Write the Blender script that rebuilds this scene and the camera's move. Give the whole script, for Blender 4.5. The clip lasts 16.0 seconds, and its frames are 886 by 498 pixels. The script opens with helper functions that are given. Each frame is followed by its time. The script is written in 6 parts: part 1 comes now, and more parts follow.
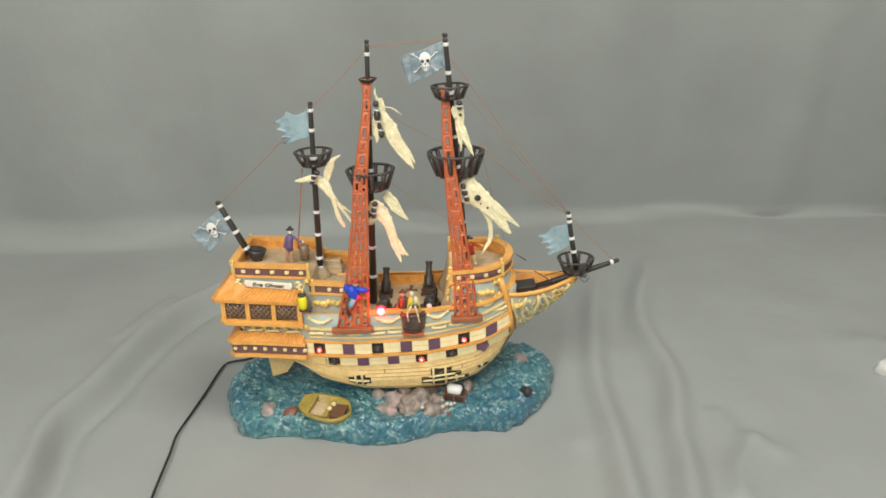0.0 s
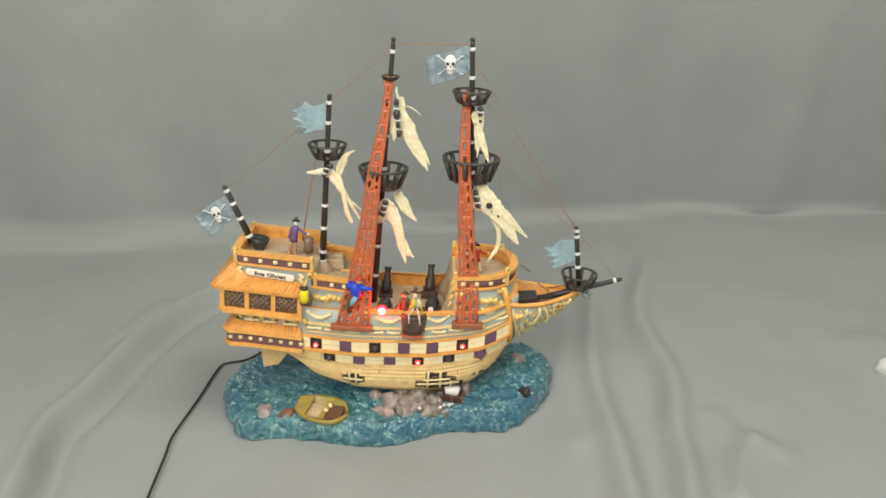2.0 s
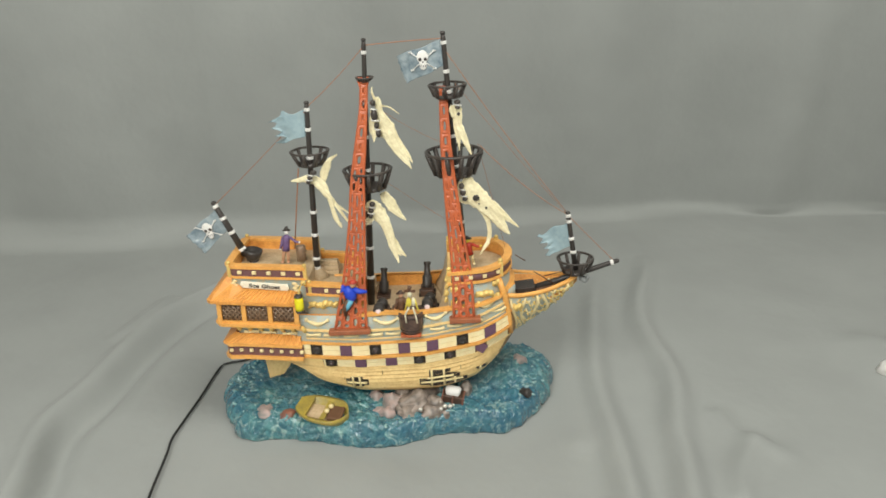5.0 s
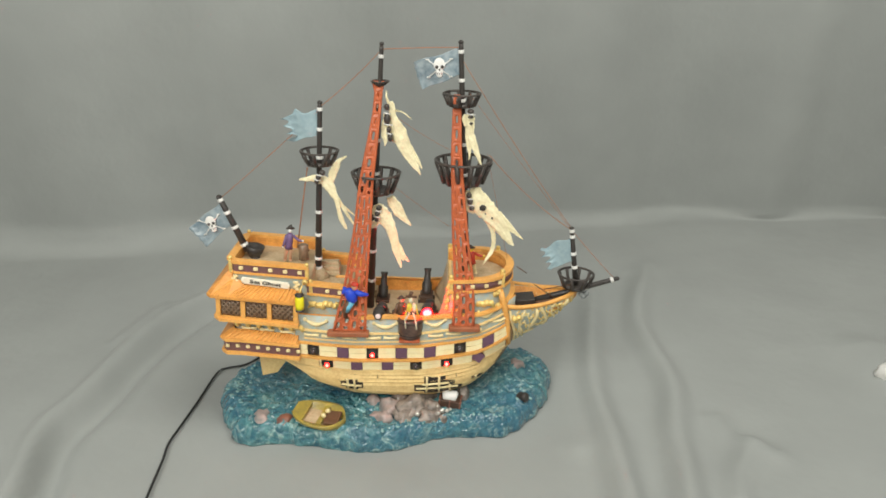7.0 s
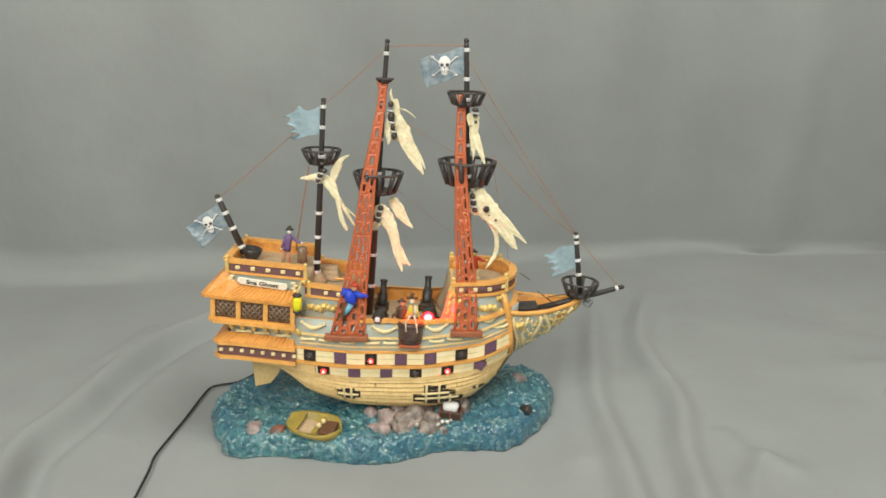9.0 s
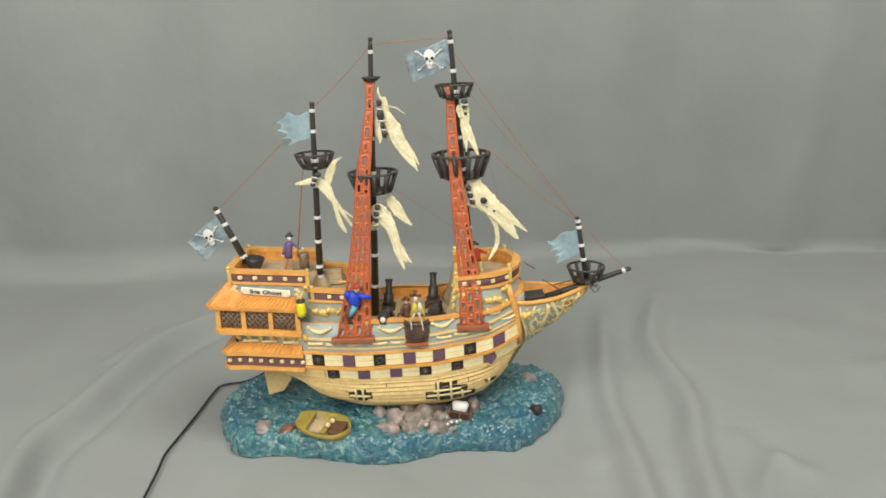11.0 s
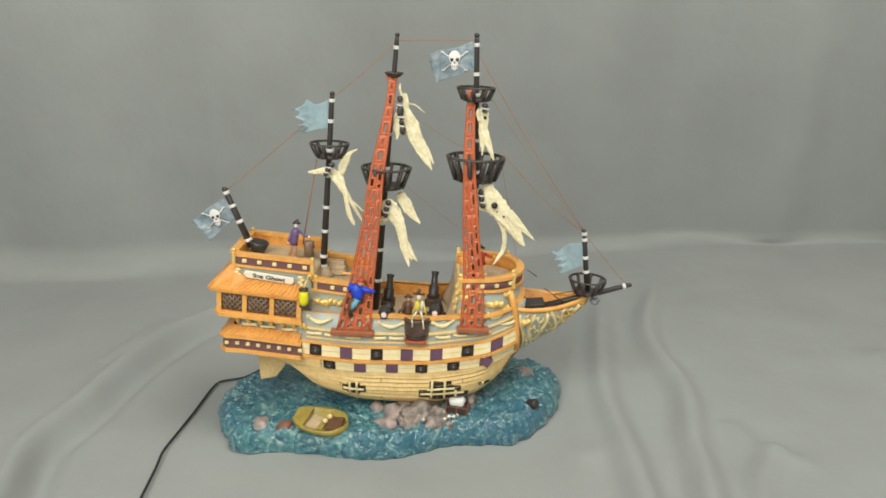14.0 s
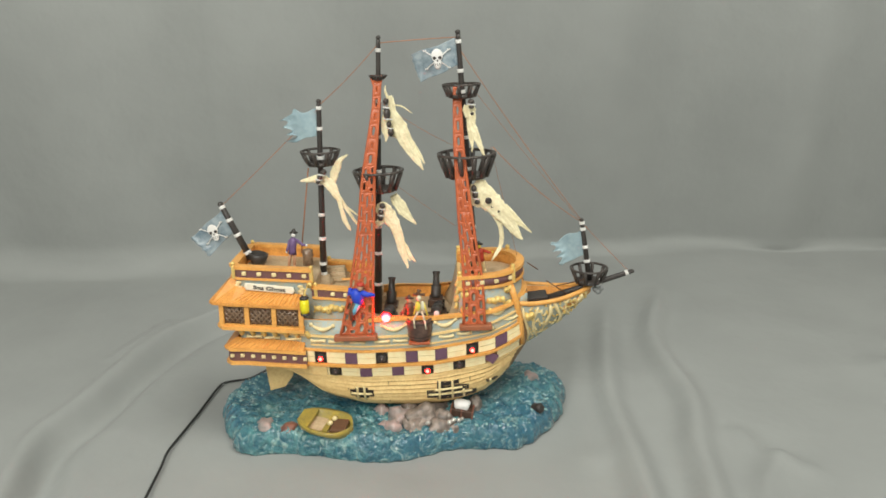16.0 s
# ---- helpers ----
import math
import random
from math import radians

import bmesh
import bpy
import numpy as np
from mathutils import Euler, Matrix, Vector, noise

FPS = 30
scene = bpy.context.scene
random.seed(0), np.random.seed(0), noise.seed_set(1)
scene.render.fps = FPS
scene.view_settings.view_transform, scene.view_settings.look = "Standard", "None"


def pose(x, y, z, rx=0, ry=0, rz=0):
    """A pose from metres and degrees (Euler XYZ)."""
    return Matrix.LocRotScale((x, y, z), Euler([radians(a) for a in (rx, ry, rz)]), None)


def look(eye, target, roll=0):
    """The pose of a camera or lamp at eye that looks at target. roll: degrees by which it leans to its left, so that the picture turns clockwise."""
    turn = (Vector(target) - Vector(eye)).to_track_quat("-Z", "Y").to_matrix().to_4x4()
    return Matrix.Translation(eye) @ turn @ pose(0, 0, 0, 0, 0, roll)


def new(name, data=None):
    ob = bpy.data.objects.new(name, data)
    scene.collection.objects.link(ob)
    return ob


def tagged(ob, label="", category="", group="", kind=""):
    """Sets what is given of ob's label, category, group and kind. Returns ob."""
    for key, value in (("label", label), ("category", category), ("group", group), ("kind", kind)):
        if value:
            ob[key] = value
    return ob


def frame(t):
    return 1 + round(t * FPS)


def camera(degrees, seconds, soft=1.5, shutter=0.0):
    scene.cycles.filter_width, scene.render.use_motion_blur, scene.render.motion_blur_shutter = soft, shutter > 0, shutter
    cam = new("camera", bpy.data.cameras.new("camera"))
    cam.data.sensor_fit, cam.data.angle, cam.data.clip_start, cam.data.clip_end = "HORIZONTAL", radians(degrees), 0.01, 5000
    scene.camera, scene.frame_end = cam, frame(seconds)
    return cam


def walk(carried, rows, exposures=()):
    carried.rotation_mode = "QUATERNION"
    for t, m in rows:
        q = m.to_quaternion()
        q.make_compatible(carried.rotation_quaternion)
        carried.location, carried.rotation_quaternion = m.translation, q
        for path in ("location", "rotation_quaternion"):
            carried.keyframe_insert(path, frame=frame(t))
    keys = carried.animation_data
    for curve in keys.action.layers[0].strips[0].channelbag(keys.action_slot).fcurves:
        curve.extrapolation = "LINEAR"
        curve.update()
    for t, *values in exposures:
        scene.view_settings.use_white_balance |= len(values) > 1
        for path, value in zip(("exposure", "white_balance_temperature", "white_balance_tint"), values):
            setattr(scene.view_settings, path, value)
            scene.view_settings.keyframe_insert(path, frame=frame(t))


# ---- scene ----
cam = camera(62, 16.0, soft=1.7)
walk(cam, [
    (0.0, look((0.0482, -0.6190, 0.4274), (0.0482, -0.0141, 0.1895), 0.24)),
    (0.5, look((0.0504, -0.6121, 0.4233), (0.0501, -0.0074, 0.1850), 0.17)),
    (1.0, look((0.0495, -0.6131, 0.4228), (0.0499, -0.0083, 0.1847), 0.24)),
    (1.5, look((0.0486, -0.6132, 0.4242), (0.0512, -0.0093, 0.1840), 0.17)),
    (2.0, look((0.0502, -0.6135, 0.4249), (0.0511, -0.0087, 0.1869), 0.04)),
    (2.5, look((0.0498, -0.6134, 0.4278), (0.0511, -0.0085, 0.1899), 0.06)),
    (3.0, look((0.0486, -0.6148, 0.4258), (0.0498, -0.0093, 0.1893), 0.14)),
    (3.5, look((0.0478, -0.6132, 0.4260), (0.0492, -0.0083, 0.1882), 0.31)),
    (4.0, look((0.0489, -0.6110, 0.4293), (0.0490, -0.0072, 0.1886), 0.14)),
    (6.5, look((0.0518, -0.6115, 0.4236), (0.0514, -0.0058, 0.1878), 0.11)),
    (7.0, look((0.0533, -0.6123, 0.4247), (0.0532, -0.0060, 0.1905), -0.02)),
    (7.5, look((0.0532, -0.6116, 0.4237), (0.0537, -0.0053, 0.1895), -0.00)),
    (8.0, look((0.0488, -0.6093, 0.4098), (0.0562, 0.0041, 0.1948), 0.22)),
    (8.5, look((0.0478, -0.6088, 0.3770), (0.0533, 0.0132, 0.1883), 0.28)),
    (9.0, look((0.0452, -0.6172, 0.3665), (0.0519, 0.0074, 0.1867), 0.41)),
    (11.5, look((0.0453, -0.6125, 0.3666), (0.0427, 0.0111, 0.1830), 0.15)),
    (12.0, look((0.0448, -0.6155, 0.3671), (0.0443, 0.0076, 0.1819), 0.09)),
    (12.5, look((0.0455, -0.6154, 0.3669), (0.0455, 0.0078, 0.1822), -0.00)),
    (13.0, look((0.0457, -0.6158, 0.3679), (0.0463, 0.0072, 0.1826), -0.04)),
    (13.5, look((0.0483, -0.6142, 0.3696), (0.0474, 0.0080, 0.1818), -0.23)),
    (14.0, look((0.0476, -0.6132, 0.3694), (0.0475, 0.0090, 0.1814), -0.19)),
    (14.5, look((0.0470, -0.6137, 0.3681), (0.0454, 0.0090, 0.1816), -0.07)),
    (15.0, look((0.0452, -0.6135, 0.3690), (0.0439, 0.0098, 0.1846), 0.18)),
    (15.5, look((0.0443, -0.6125, 0.3706), (0.0428, 0.0102, 0.1841), 0.26)),
    (16.0, look((0.0448, -0.6130, 0.3689), (0.0416, 0.0100, 0.1838), 0.28)),
])

# ---- light: a ceiling lamp to one side and a broad lamp behind the viewer, in a plain closed room ----
world = bpy.data.worlds.new("room_air")
scene.world = world
world.use_nodes = True
world.node_tree.nodes["Background"].inputs[0].default_value = (0.9, 0.95, 1.0, 1)
world.node_tree.nodes["Background"].inputs[1].default_value = 0.45
scene.view_settings.exposure = 0.0


def area_lamp(name, eye, target, size, watts, colour):
    data = bpy.data.lights.new(name, "AREA")
    data.shape, data.size, data.energy, data.color = "DISK", size, watts, colour
    ob = new(name, data)
    ob.matrix_world = look(eye, target)
    return ob


area_lamp("ceiling_lamp", (0.80, -0.55, 1.85), (0.26, 0.15, 0.0), 1.1, 20.5, (1.0, 0.972, 0.895))
area_lamp("room_lamp", (-0.34, -1.18, 1.06), (-0.03, 0.05, 0.06), 1.0, 21.0, (1.0, 0.972, 0.895))


# ---- materials ----
def material(name, colour, rough=0.6, second=None, scale=60, amount=0.35, fine=400, bump=0.15, metal=0.0, glow=None, strength=0.0, depth=0.001, sub=0.0):
    m = bpy.data.materials.new(name)
    m.use_nodes = True
    nt = m.node_tree
    nodes, links = nt.nodes, nt.links
    b = nodes["Principled BSDF"]
    b.inputs["Roughness"].default_value = rough
    b.inputs["Metallic"].default_value = metal
    second = second or tuple(c * 0.6 for c in colour)
    coord = nodes.new("ShaderNodeTexCoord")
    n1 = nodes.new("ShaderNodeTexNoise")
    n1.inputs["Scale"].default_value, n1.inputs["Detail"].default_value = scale, 4
    n2 = nodes.new("ShaderNodeTexNoise")
    n2.inputs["Scale"].default_value, n2.inputs["Detail"].default_value = fine, 3
    for n in (n1, n2):
        links.new(coord.outputs["Object"], n.inputs["Vector"])
    add = nodes.new("ShaderNodeMath")
    add.operation = "ADD"
    links.new(n1.outputs["Fac"], add.inputs[0])
    links.new(n2.outputs["Fac"], add.inputs[1])
    span = nodes.new("ShaderNodeMapRange")
    span.inputs["From Min"].default_value, span.inputs["From Max"].default_value = 0.75, 1.35
    span.inputs["To Min"].default_value, span.inputs["To Max"].default_value = 0.0, amount * 2
    links.new(add.outputs[0], span.inputs["Value"])
    mix = nodes.new("ShaderNodeMix")
    mix.data_type = "RGBA"
    mix.inputs["A"].default_value, mix.inputs["B"].default_value = (*colour, 1), (*second, 1)
    links.new(span.outputs[0], mix.inputs["Factor"])
    links.new(mix.outputs["Result"], b.inputs["Base Color"])
    if bump:
        bp = nodes.new("ShaderNodeBump")
        bp.inputs["Strength"].default_value, bp.inputs["Distance"].default_value = bump, depth
        links.new(n2.outputs["Fac"], bp.inputs["Height"])
        links.new(bp.outputs["Normal"], b.inputs["Normal"])
    if glow:
        b.inputs["Emission Color"].default_value = (*glow, 1)
        b.inputs["Emission Strength"].default_value = strength
    if sub:
        b.inputs["Subsurface Weight"].default_value = sub
        b.inputs["Subsurface Radius"].default_value = (0.004, 0.004, 0.004)
    return m


ORANGE = material("orange_resin_wood", (0.84, 0.39, 0.09), 0.4, (0.52, 0.20, 0.04), 100, 0.45, 600, 0.3)
RAIL = material("golden_orange_rail", (0.92, 0.48, 0.125), 0.36, (0.62, 0.27, 0.06), 120, 0.40, 700, 0.25)
TAN = material("tan_resin_planking", (0.95, 0.71, 0.33), 0.45, (0.70, 0.45, 0.17), 110, 0.38, 500, 0.2)
CREAM = material("cream_painted_resin", (0.97, 0.86, 0.53), 0.42, (0.88, 0.66, 0.31), 150, 0.35, 700, 0.2)
DECK = material("weathered_deck_resin", (0.60, 0.47, 0.30), 0.6, (0.38, 0.27, 0.15), 80, 0.45, 500, 0.3)
BLUE = material("blue_grey_paint", (0.33, 0.45, 0.47), 0.42, (0.50, 0.40, 0.22), 140, 0.5, 600, 0.4)
GOLD = material("gold_paint", (0.88, 0.65, 0.22), 0.38, (0.5, 0.33, 0.1), 150, 0.3, 900, 0.2, 0.25)
PALE = material("pale_gold_paint", (0.92, 0.79, 0.44), 0.45, (0.55, 0.4, 0.18), 150, 0.3, 900)
FRIEZE = material("brownish_purple_paint", (0.16, 0.075, 0.10), 0.5, (0.20, 0.10, 0.05), 160, 0.4, 900, 0.3)
PURPLE = material("purple_paint", (0.155, 0.078, 0.135), 0.5, (0.11, 0.055, 0.06), 160, 0.3, 900)
BLACK = material("black_paint", (0.036, 0.032, 0.030), 0.42, (0.055, 0.047, 0.04), 120, 0.4, 700)
# shade inside ports and holes as plain colour; also colours hoops and wheels
DARK = material("dark_opening_shade_and_fittings", (0.022, 0.017, 0.015), 0.6, (0.035, 0.026, 0.02), 120, 0.4, 700)
NEST = material("dark_brown_grey_resin", (0.034, 0.030, 0.028), 0.38, (0.095, 0.078, 0.066), 140, 0.5, 800, 0.3)
WHITE = material("white_paint", (0.82, 0.82, 0.8), 0.5, (0.6, 0.58, 0.52), 150, 0.25, 900)
NET = material("red_brown_ratline", (0.58, 0.135, 0.045), 0.4, (0.34, 0.085, 0.035), 110, 0.42, 600, 0.3)
FOOT = material("dark_red_brown_board", (0.40, 0.13, 0.055), 0.45, (0.24, 0.085, 0.04), 120, 0.4, 600, 0.3)
SAIL = material("cream_sail_resin", (0.96, 0.89, 0.60), 0.5, (0.66, 0.56, 0.32), 110, 0.36, 420, 0.4, depth=0.0015)
FLAGB = material("pale_blue_flag", (0.42, 0.57, 0.62), 0.4, (0.27, 0.41, 0.48), 70, 0.4, 300, 0.2)
FLAGG = material("grey_blue_flag", (0.45, 0.54, 0.58), 0.2, (0.17, 0.25, 0.31), 70, 0.6, 260, 0.4)
LINE = material("brown_thread", (0.44, 0.21, 0.12), 0.8, (0.16, 0.07, 0.04), 200, 0.3, 900, 0.0)
LATTICE = material("brown_lattice", (0.28, 0.19, 0.12), 0.3, (0.11, 0.07, 0.045), 150, 0.4, 800)
SIGN = material("ivory_sign_paint", (0.86, 0.82, 0.68), 0.5, (0.66, 0.58, 0.42), 120, 0.2, 800)
YELLOW = material("yellow_lantern_glass", (0.85, 0.78, 0.02), 0.25, (0.72, 0.62, 0.02), 150, 0.3, 800, 0.05)
SKIN = material("painted_face", (0.62, 0.36, 0.22), 0.55, (0.45, 0.24, 0.14), 200, 0.3, 900)
VIOLET = material("violet_coat_paint", (0.17, 0.11, 0.24), 0.5, (0.12, 0.07, 0.18), 200, 0.3, 900)
COBALT = material("cobalt_blue_paint", (0.02, 0.07, 0.62), 0.45, (0.01, 0.03, 0.35), 200, 0.3, 900)
CYAN = material("light_blue_paint", (0.16, 0.50, 0.66), 0.45, (0.1, 0.3, 0.45), 200, 0.3, 900)
SCARLET = material("scarlet_paint", (0.55, 0.06, 0.03), 0.5, (0.32, 0.03, 0.02), 200, 0.3, 900)
BROWN = material("brown_paint", (0.15, 0.075, 0.04), 0.5, (0.07, 0.035, 0.02), 200, 0.4, 900)
BONE = material("bone_paint", (0.80, 0.76, 0.58), 0.5, (0.5, 0.45, 0.28), 200, 0.3, 900)
LEMON = material("yellow_paint", (0.78, 0.66, 0.08), 0.5, (0.5, 0.36, 0.05), 200, 0.3, 900)
ROCK = material("grey_rock_resin", (0.37, 0.31, 0.265), 0.30, (0.13, 0.11, 0.095), 85, 0.65, 230, 0.5, depth=0.0025, sub=0.15)
PINK = material("pinkish_rock_resin", (0.46, 0.34, 0.31), 0.32, (0.22, 0.22, 0.21), 75, 0.55, 200, 0.3, depth=0.002, sub=0.2)
RUST = material("rust_red_resin", (0.30, 0.12, 0.07), 0.4, (0.14, 0.07, 0.06), 80, 0.5, 400, 0.5)
BOAT = material("mustard_boat_resin", (0.42, 0.32, 0.06), 0.3, (0.24, 0.20, 0.06), 110, 0.5, 400, 0.3, sub=0.2)
SILVER = material("silver_paint", (0.75, 0.74, 0.70), 0.3, (0.5, 0.47, 0.4), 150, 0.3, 700, 0.1, 0.6)
RUBBER = material("black_cable_rubber", (0.012, 0.014, 0.014), 0.45, (0.03, 0.03, 0.03), 120, 0.3, 600)
LED_ON = material("red_led_glow", (0.8, 0.1, 0.1), 0.3, glow=(1.0, 0.0062, 0.0068), strength=150.0)
LED_RING = material("red_led_body_glow", (0.8, 0.05, 0.06), 0.3, glow=(1.0, 0.0002, 0.0004), strength=900.0)
LED_SMALL = material("red_port_led_glow", (0.8, 0.1, 0.1), 0.3, glow=(1.0, 0.012, 0.009), strength=75.0)
LED_EDGE = material("red_port_led_edge_glow", (0.8, 0.05, 0.05), 0.3, glow=(1.0, 0.01, 0.008), strength=8.0)
LED_DIM = material("dark_led_lens", (0.06, 0.045, 0.045), 0.15, (0.1, 0.06, 0.06), 200, 0.2, 900, 0.0)
LED_OFF = material("clear_led_lens", (0.80, 0.66, 0.64), 0.2, (0.7, 0.5, 0.5), 200, 0.2, 900, 0.0)

for m in (FLAGB, FLAGG):          # thin translucent foil
    m.node_tree.nodes["Principled BSDF"].inputs["Alpha"].default_value = 0.62


def cloth_material():
    m = material("grey_cloth", (0.325, 0.345, 0.336), 0.9, (0.268, 0.285, 0.278), 2.2, 0.3, 9, 0.0)
    nt = m.node_tree
    b = nt.nodes["Principled BSDF"]
    b.inputs["Sheen Weight"].default_value = 0.1
    coord = nt.nodes.new("ShaderNodeTexCoord")
    weave = nt.nodes.new("ShaderNodeTexNoise")
    weave.inputs["Scale"].default_value, weave.inputs["Detail"].default_value = 900, 3
    soft = nt.nodes.new("ShaderNodeTexNoise")
    soft.inputs["Scale"].default_value, soft.inputs["Detail"].default_value = 14, 4
    add = nt.nodes.new("ShaderNodeMath")
    add.operation = "MULTIPLY_ADD"
    add.inputs[1].default_value = 0.03
    bp = nt.nodes.new("ShaderNodeBump")
    bp.inputs["Strength"].default_value, bp.inputs["Distance"].default_value = 0.25, 0.012
    for n in (weave, soft):
        nt.links.new(coord.outputs["Object"], n.inputs["Vector"])
    nt.links.new(weave.outputs["Fac"], add.inputs[0])
    nt.links.new(soft.outputs["Fac"], add.inputs[2])
    nt.links.new(add.outputs[0], bp.inputs["Height"])
    nt.links.new(bp.outputs["Normal"], b.inputs["Normal"])
    return m


def water_material():
    m = material("teal_water_resin", (0.026, 0.125, 0.178), 0.14, (0.115, 0.305, 0.32), 75, 0.6, 170, 0.8, depth=0.006)
    nt = m.node_tree
    b = nt.nodes["Principled BSDF"]
    b.inputs["Coat Weight"].default_value = 0.8
    b.inputs["Subsurface Weight"].default_value = 0.4
    b.inputs["Subsurface Radius"].default_value = (0.003, 0.006, 0.006)
    b.inputs["Coat Roughness"].default_value = 0.08
    nt.links.new(b.inputs["Normal"].links[0].from_socket, b.inputs["Coat Normal"])
    base = b.inputs["Base Color"].links[0].from_socket
    coord = nt.nodes.new("ShaderNodeTexCoord")
    foam = nt.nodes.new("ShaderNodeTexNoise")
    foam.inputs["Scale"].default_value, foam.inputs["Detail"].default_value, foam.inputs["Roughness"].default_value = 78, 8, 0.68
    foam.inputs["Distortion"].default_value = 1.4
    ramp = nt.nodes.new("ShaderNodeMapRange")
    ramp.inputs["From Min"].default_value, ramp.inputs["From Max"].default_value = 0.52, 0.70
    ramp.inputs["To Max"].default_value = 0.8
    mix = nt.nodes.new("ShaderNodeMix")
    mix.data_type = "RGBA"
    mix.inputs["B"].default_value = (0.42, 0.60, 0.55, 1)
    nt.links.new(coord.outputs["Object"], foam.inputs["Vector"])
    nt.links.new(foam.outputs["Fac"], ramp.inputs["Value"])
    nt.links.new(ramp.outputs[0], mix.inputs["Factor"])
    broad = nt.nodes.new("ShaderNodeTexNoise")
    broad.inputs["Scale"].default_value, broad.inputs["Detail"].default_value = 13, 3
    ease = nt.nodes.new("ShaderNodeMapRange")
    ease.inputs["From Min"].default_value, ease.inputs["From Max"].default_value = 0.42, 0.62
    ease.inputs["To Max"].default_value = 0.5
    deep = nt.nodes.new("ShaderNodeMix")
    deep.data_type = "RGBA"
    deep.inputs["B"].default_value = (0.022, 0.12, 0.22, 1)
    nt.links.new(coord.outputs["Object"], broad.inputs["Vector"])
    nt.links.new(broad.outputs["Fac"], ease.inputs["Value"])
    nt.links.new(ease.outputs[0], deep.inputs["Factor"])
    nt.links.new(base, deep.inputs["A"])
    nt.links.new(deep.outputs["Result"], mix.inputs["A"])
    nt.links.new(mix.outputs["Result"], b.inputs["Base Color"])
    return m


FOAM = material("pale_foam_resin", (0.36, 0.55, 0.53), 0.15, (0.08, 0.27, 0.31), 260, 0.6, 500, 0.6, depth=0.002, sub=0.2)
SOOT = material("blackened_wood_paint", (0.055, 0.032, 0.022), 0.45, (0.10, 0.05, 0.03), 150, 0.4, 700, 0.3)
SEAM = material("dark_seam_resin", (0.33, 0.20, 0.085), 0.6, (0.20, 0.11, 0.05), 130, 0.4, 600, 0.2)
PEWTER = material("pewter_grey_paint", (0.34, 0.36, 0.36), 0.6, (0.14, 0.15, 0.15), 200, 0.5, 700, 0.3)
TUB = material("smoky_brown_resin", (0.14, 0.085, 0.065), 0.3, (0.05, 0.03, 0.025), 120, 0.5, 500, 0.2)
CLOTH = cloth_material()
WATER = water_material()
ROOM = material("plain_room_paint", (0.84, 0.83, 0.80), 0.9, (0.80, 0.79, 0.77), 2, 0.2, 30, 0.0)


# ---- mesh helpers ----
def quad_faces(bm, grid, closed=False, smooth=True, mi=0):
    """Skin a list of equal rings of vertices."""
    for a, b in zip(grid[:-1], grid[1:]):
        n = len(a)
        for i in range(n if closed else n - 1):
            f = bm.faces.new((a[i], a[(i + 1) % n], b[(i + 1) % n], b[i]))
            f.smooth, f.material_index = smooth, mi


def tube(bm, pts, radii, n=10, mi=0, flat=1.0, caps=True):
    pts = [Vector(p) for p in pts]
    if not hasattr(radii, "__len__"):
        radii = [radii] * len(pts)
    rings = []
    for i, p in enumerate(pts):
        d = (pts[min(i + 1, len(pts) - 1)] - pts[max(i - 1, 0)]).normalized()
        ref = Vector((0, 1, 0)) if abs(d.y) < 0.9 else Vector((1, 0, 0))
        u = d.cross(ref).normalized()
        v = d.cross(u)
        rings.append([bm.verts.new(p + radii[i] * (math.cos(k * math.tau / n) * u + flat * math.sin(k * math.tau / n) * v)) for k in range(n)])
    quad_faces(bm, rings, True, True, mi)
    if caps:
        for r in (rings[0], rings[-1][::-1]):
            f = bm.faces.new(r[::-1])
            f.material_index = mi
    return bm


def lathe(bm, profile, m=None, n=16, mi=0):
    m = m or Matrix()
    rings = [[bm.verts.new(m @ Vector((r * math.cos(k * math.tau / n), r * math.sin(k * math.tau / n), z))) for k in range(n)] for r, z in profile]
    quad_faces(bm, rings, True, True, mi)
    for r in (rings[0][::-1], rings[-1]):
        f = bm.faces.new(r)
        f.material_index = mi
    return bm


def ball(bm, c, r, mi=0, n=10, m=None):
    r = (r, r, r) if not hasattr(r, "__len__") else r
    c, m = Vector(c), m or Matrix()
    rings = []
    for j in range(n // 2 + 1):
        a = math.pi * (0.04 + 0.92 * j / (n // 2))
        rings.append([bm.verts.new(c + (m.to_3x3() @ Vector((r[0] * math.sin(a) * math.cos(k * math.tau / n), r[1] * math.sin(a) * math.sin(k * math.tau / n), r[2] * math.cos(a))))) for k in range(n)])
    quad_faces(bm, rings, True, True, mi)
    for q in (rings[0], rings[-1][::-1]):
        f = bm.faces.new(q[::-1])
        f.smooth, f.material_index = True, mi
    return bm


def box(bm, c, size, m=None, bevel=0.0, mi=0):
    tmp = bmesh.new()
    bmesh.ops.create_cube(tmp, size=1.0)
    bmesh.ops.scale(tmp, vec=size, verts=tmp.verts)
    if bevel:
        bmesh.ops.bevel(tmp, geom=list(tmp.edges), offset=bevel, segments=2, affect="EDGES", profile=0.5)
    at = Matrix.Translation(c) @ (m or Matrix())
    made = {v: bm.verts.new(at @ v.co) for v in tmp.verts}
    for f in tmp.faces:
        g = bm.faces.new([made[v] for v in f.verts])
        g.material_index = mi
    tmp.free()
    return bm


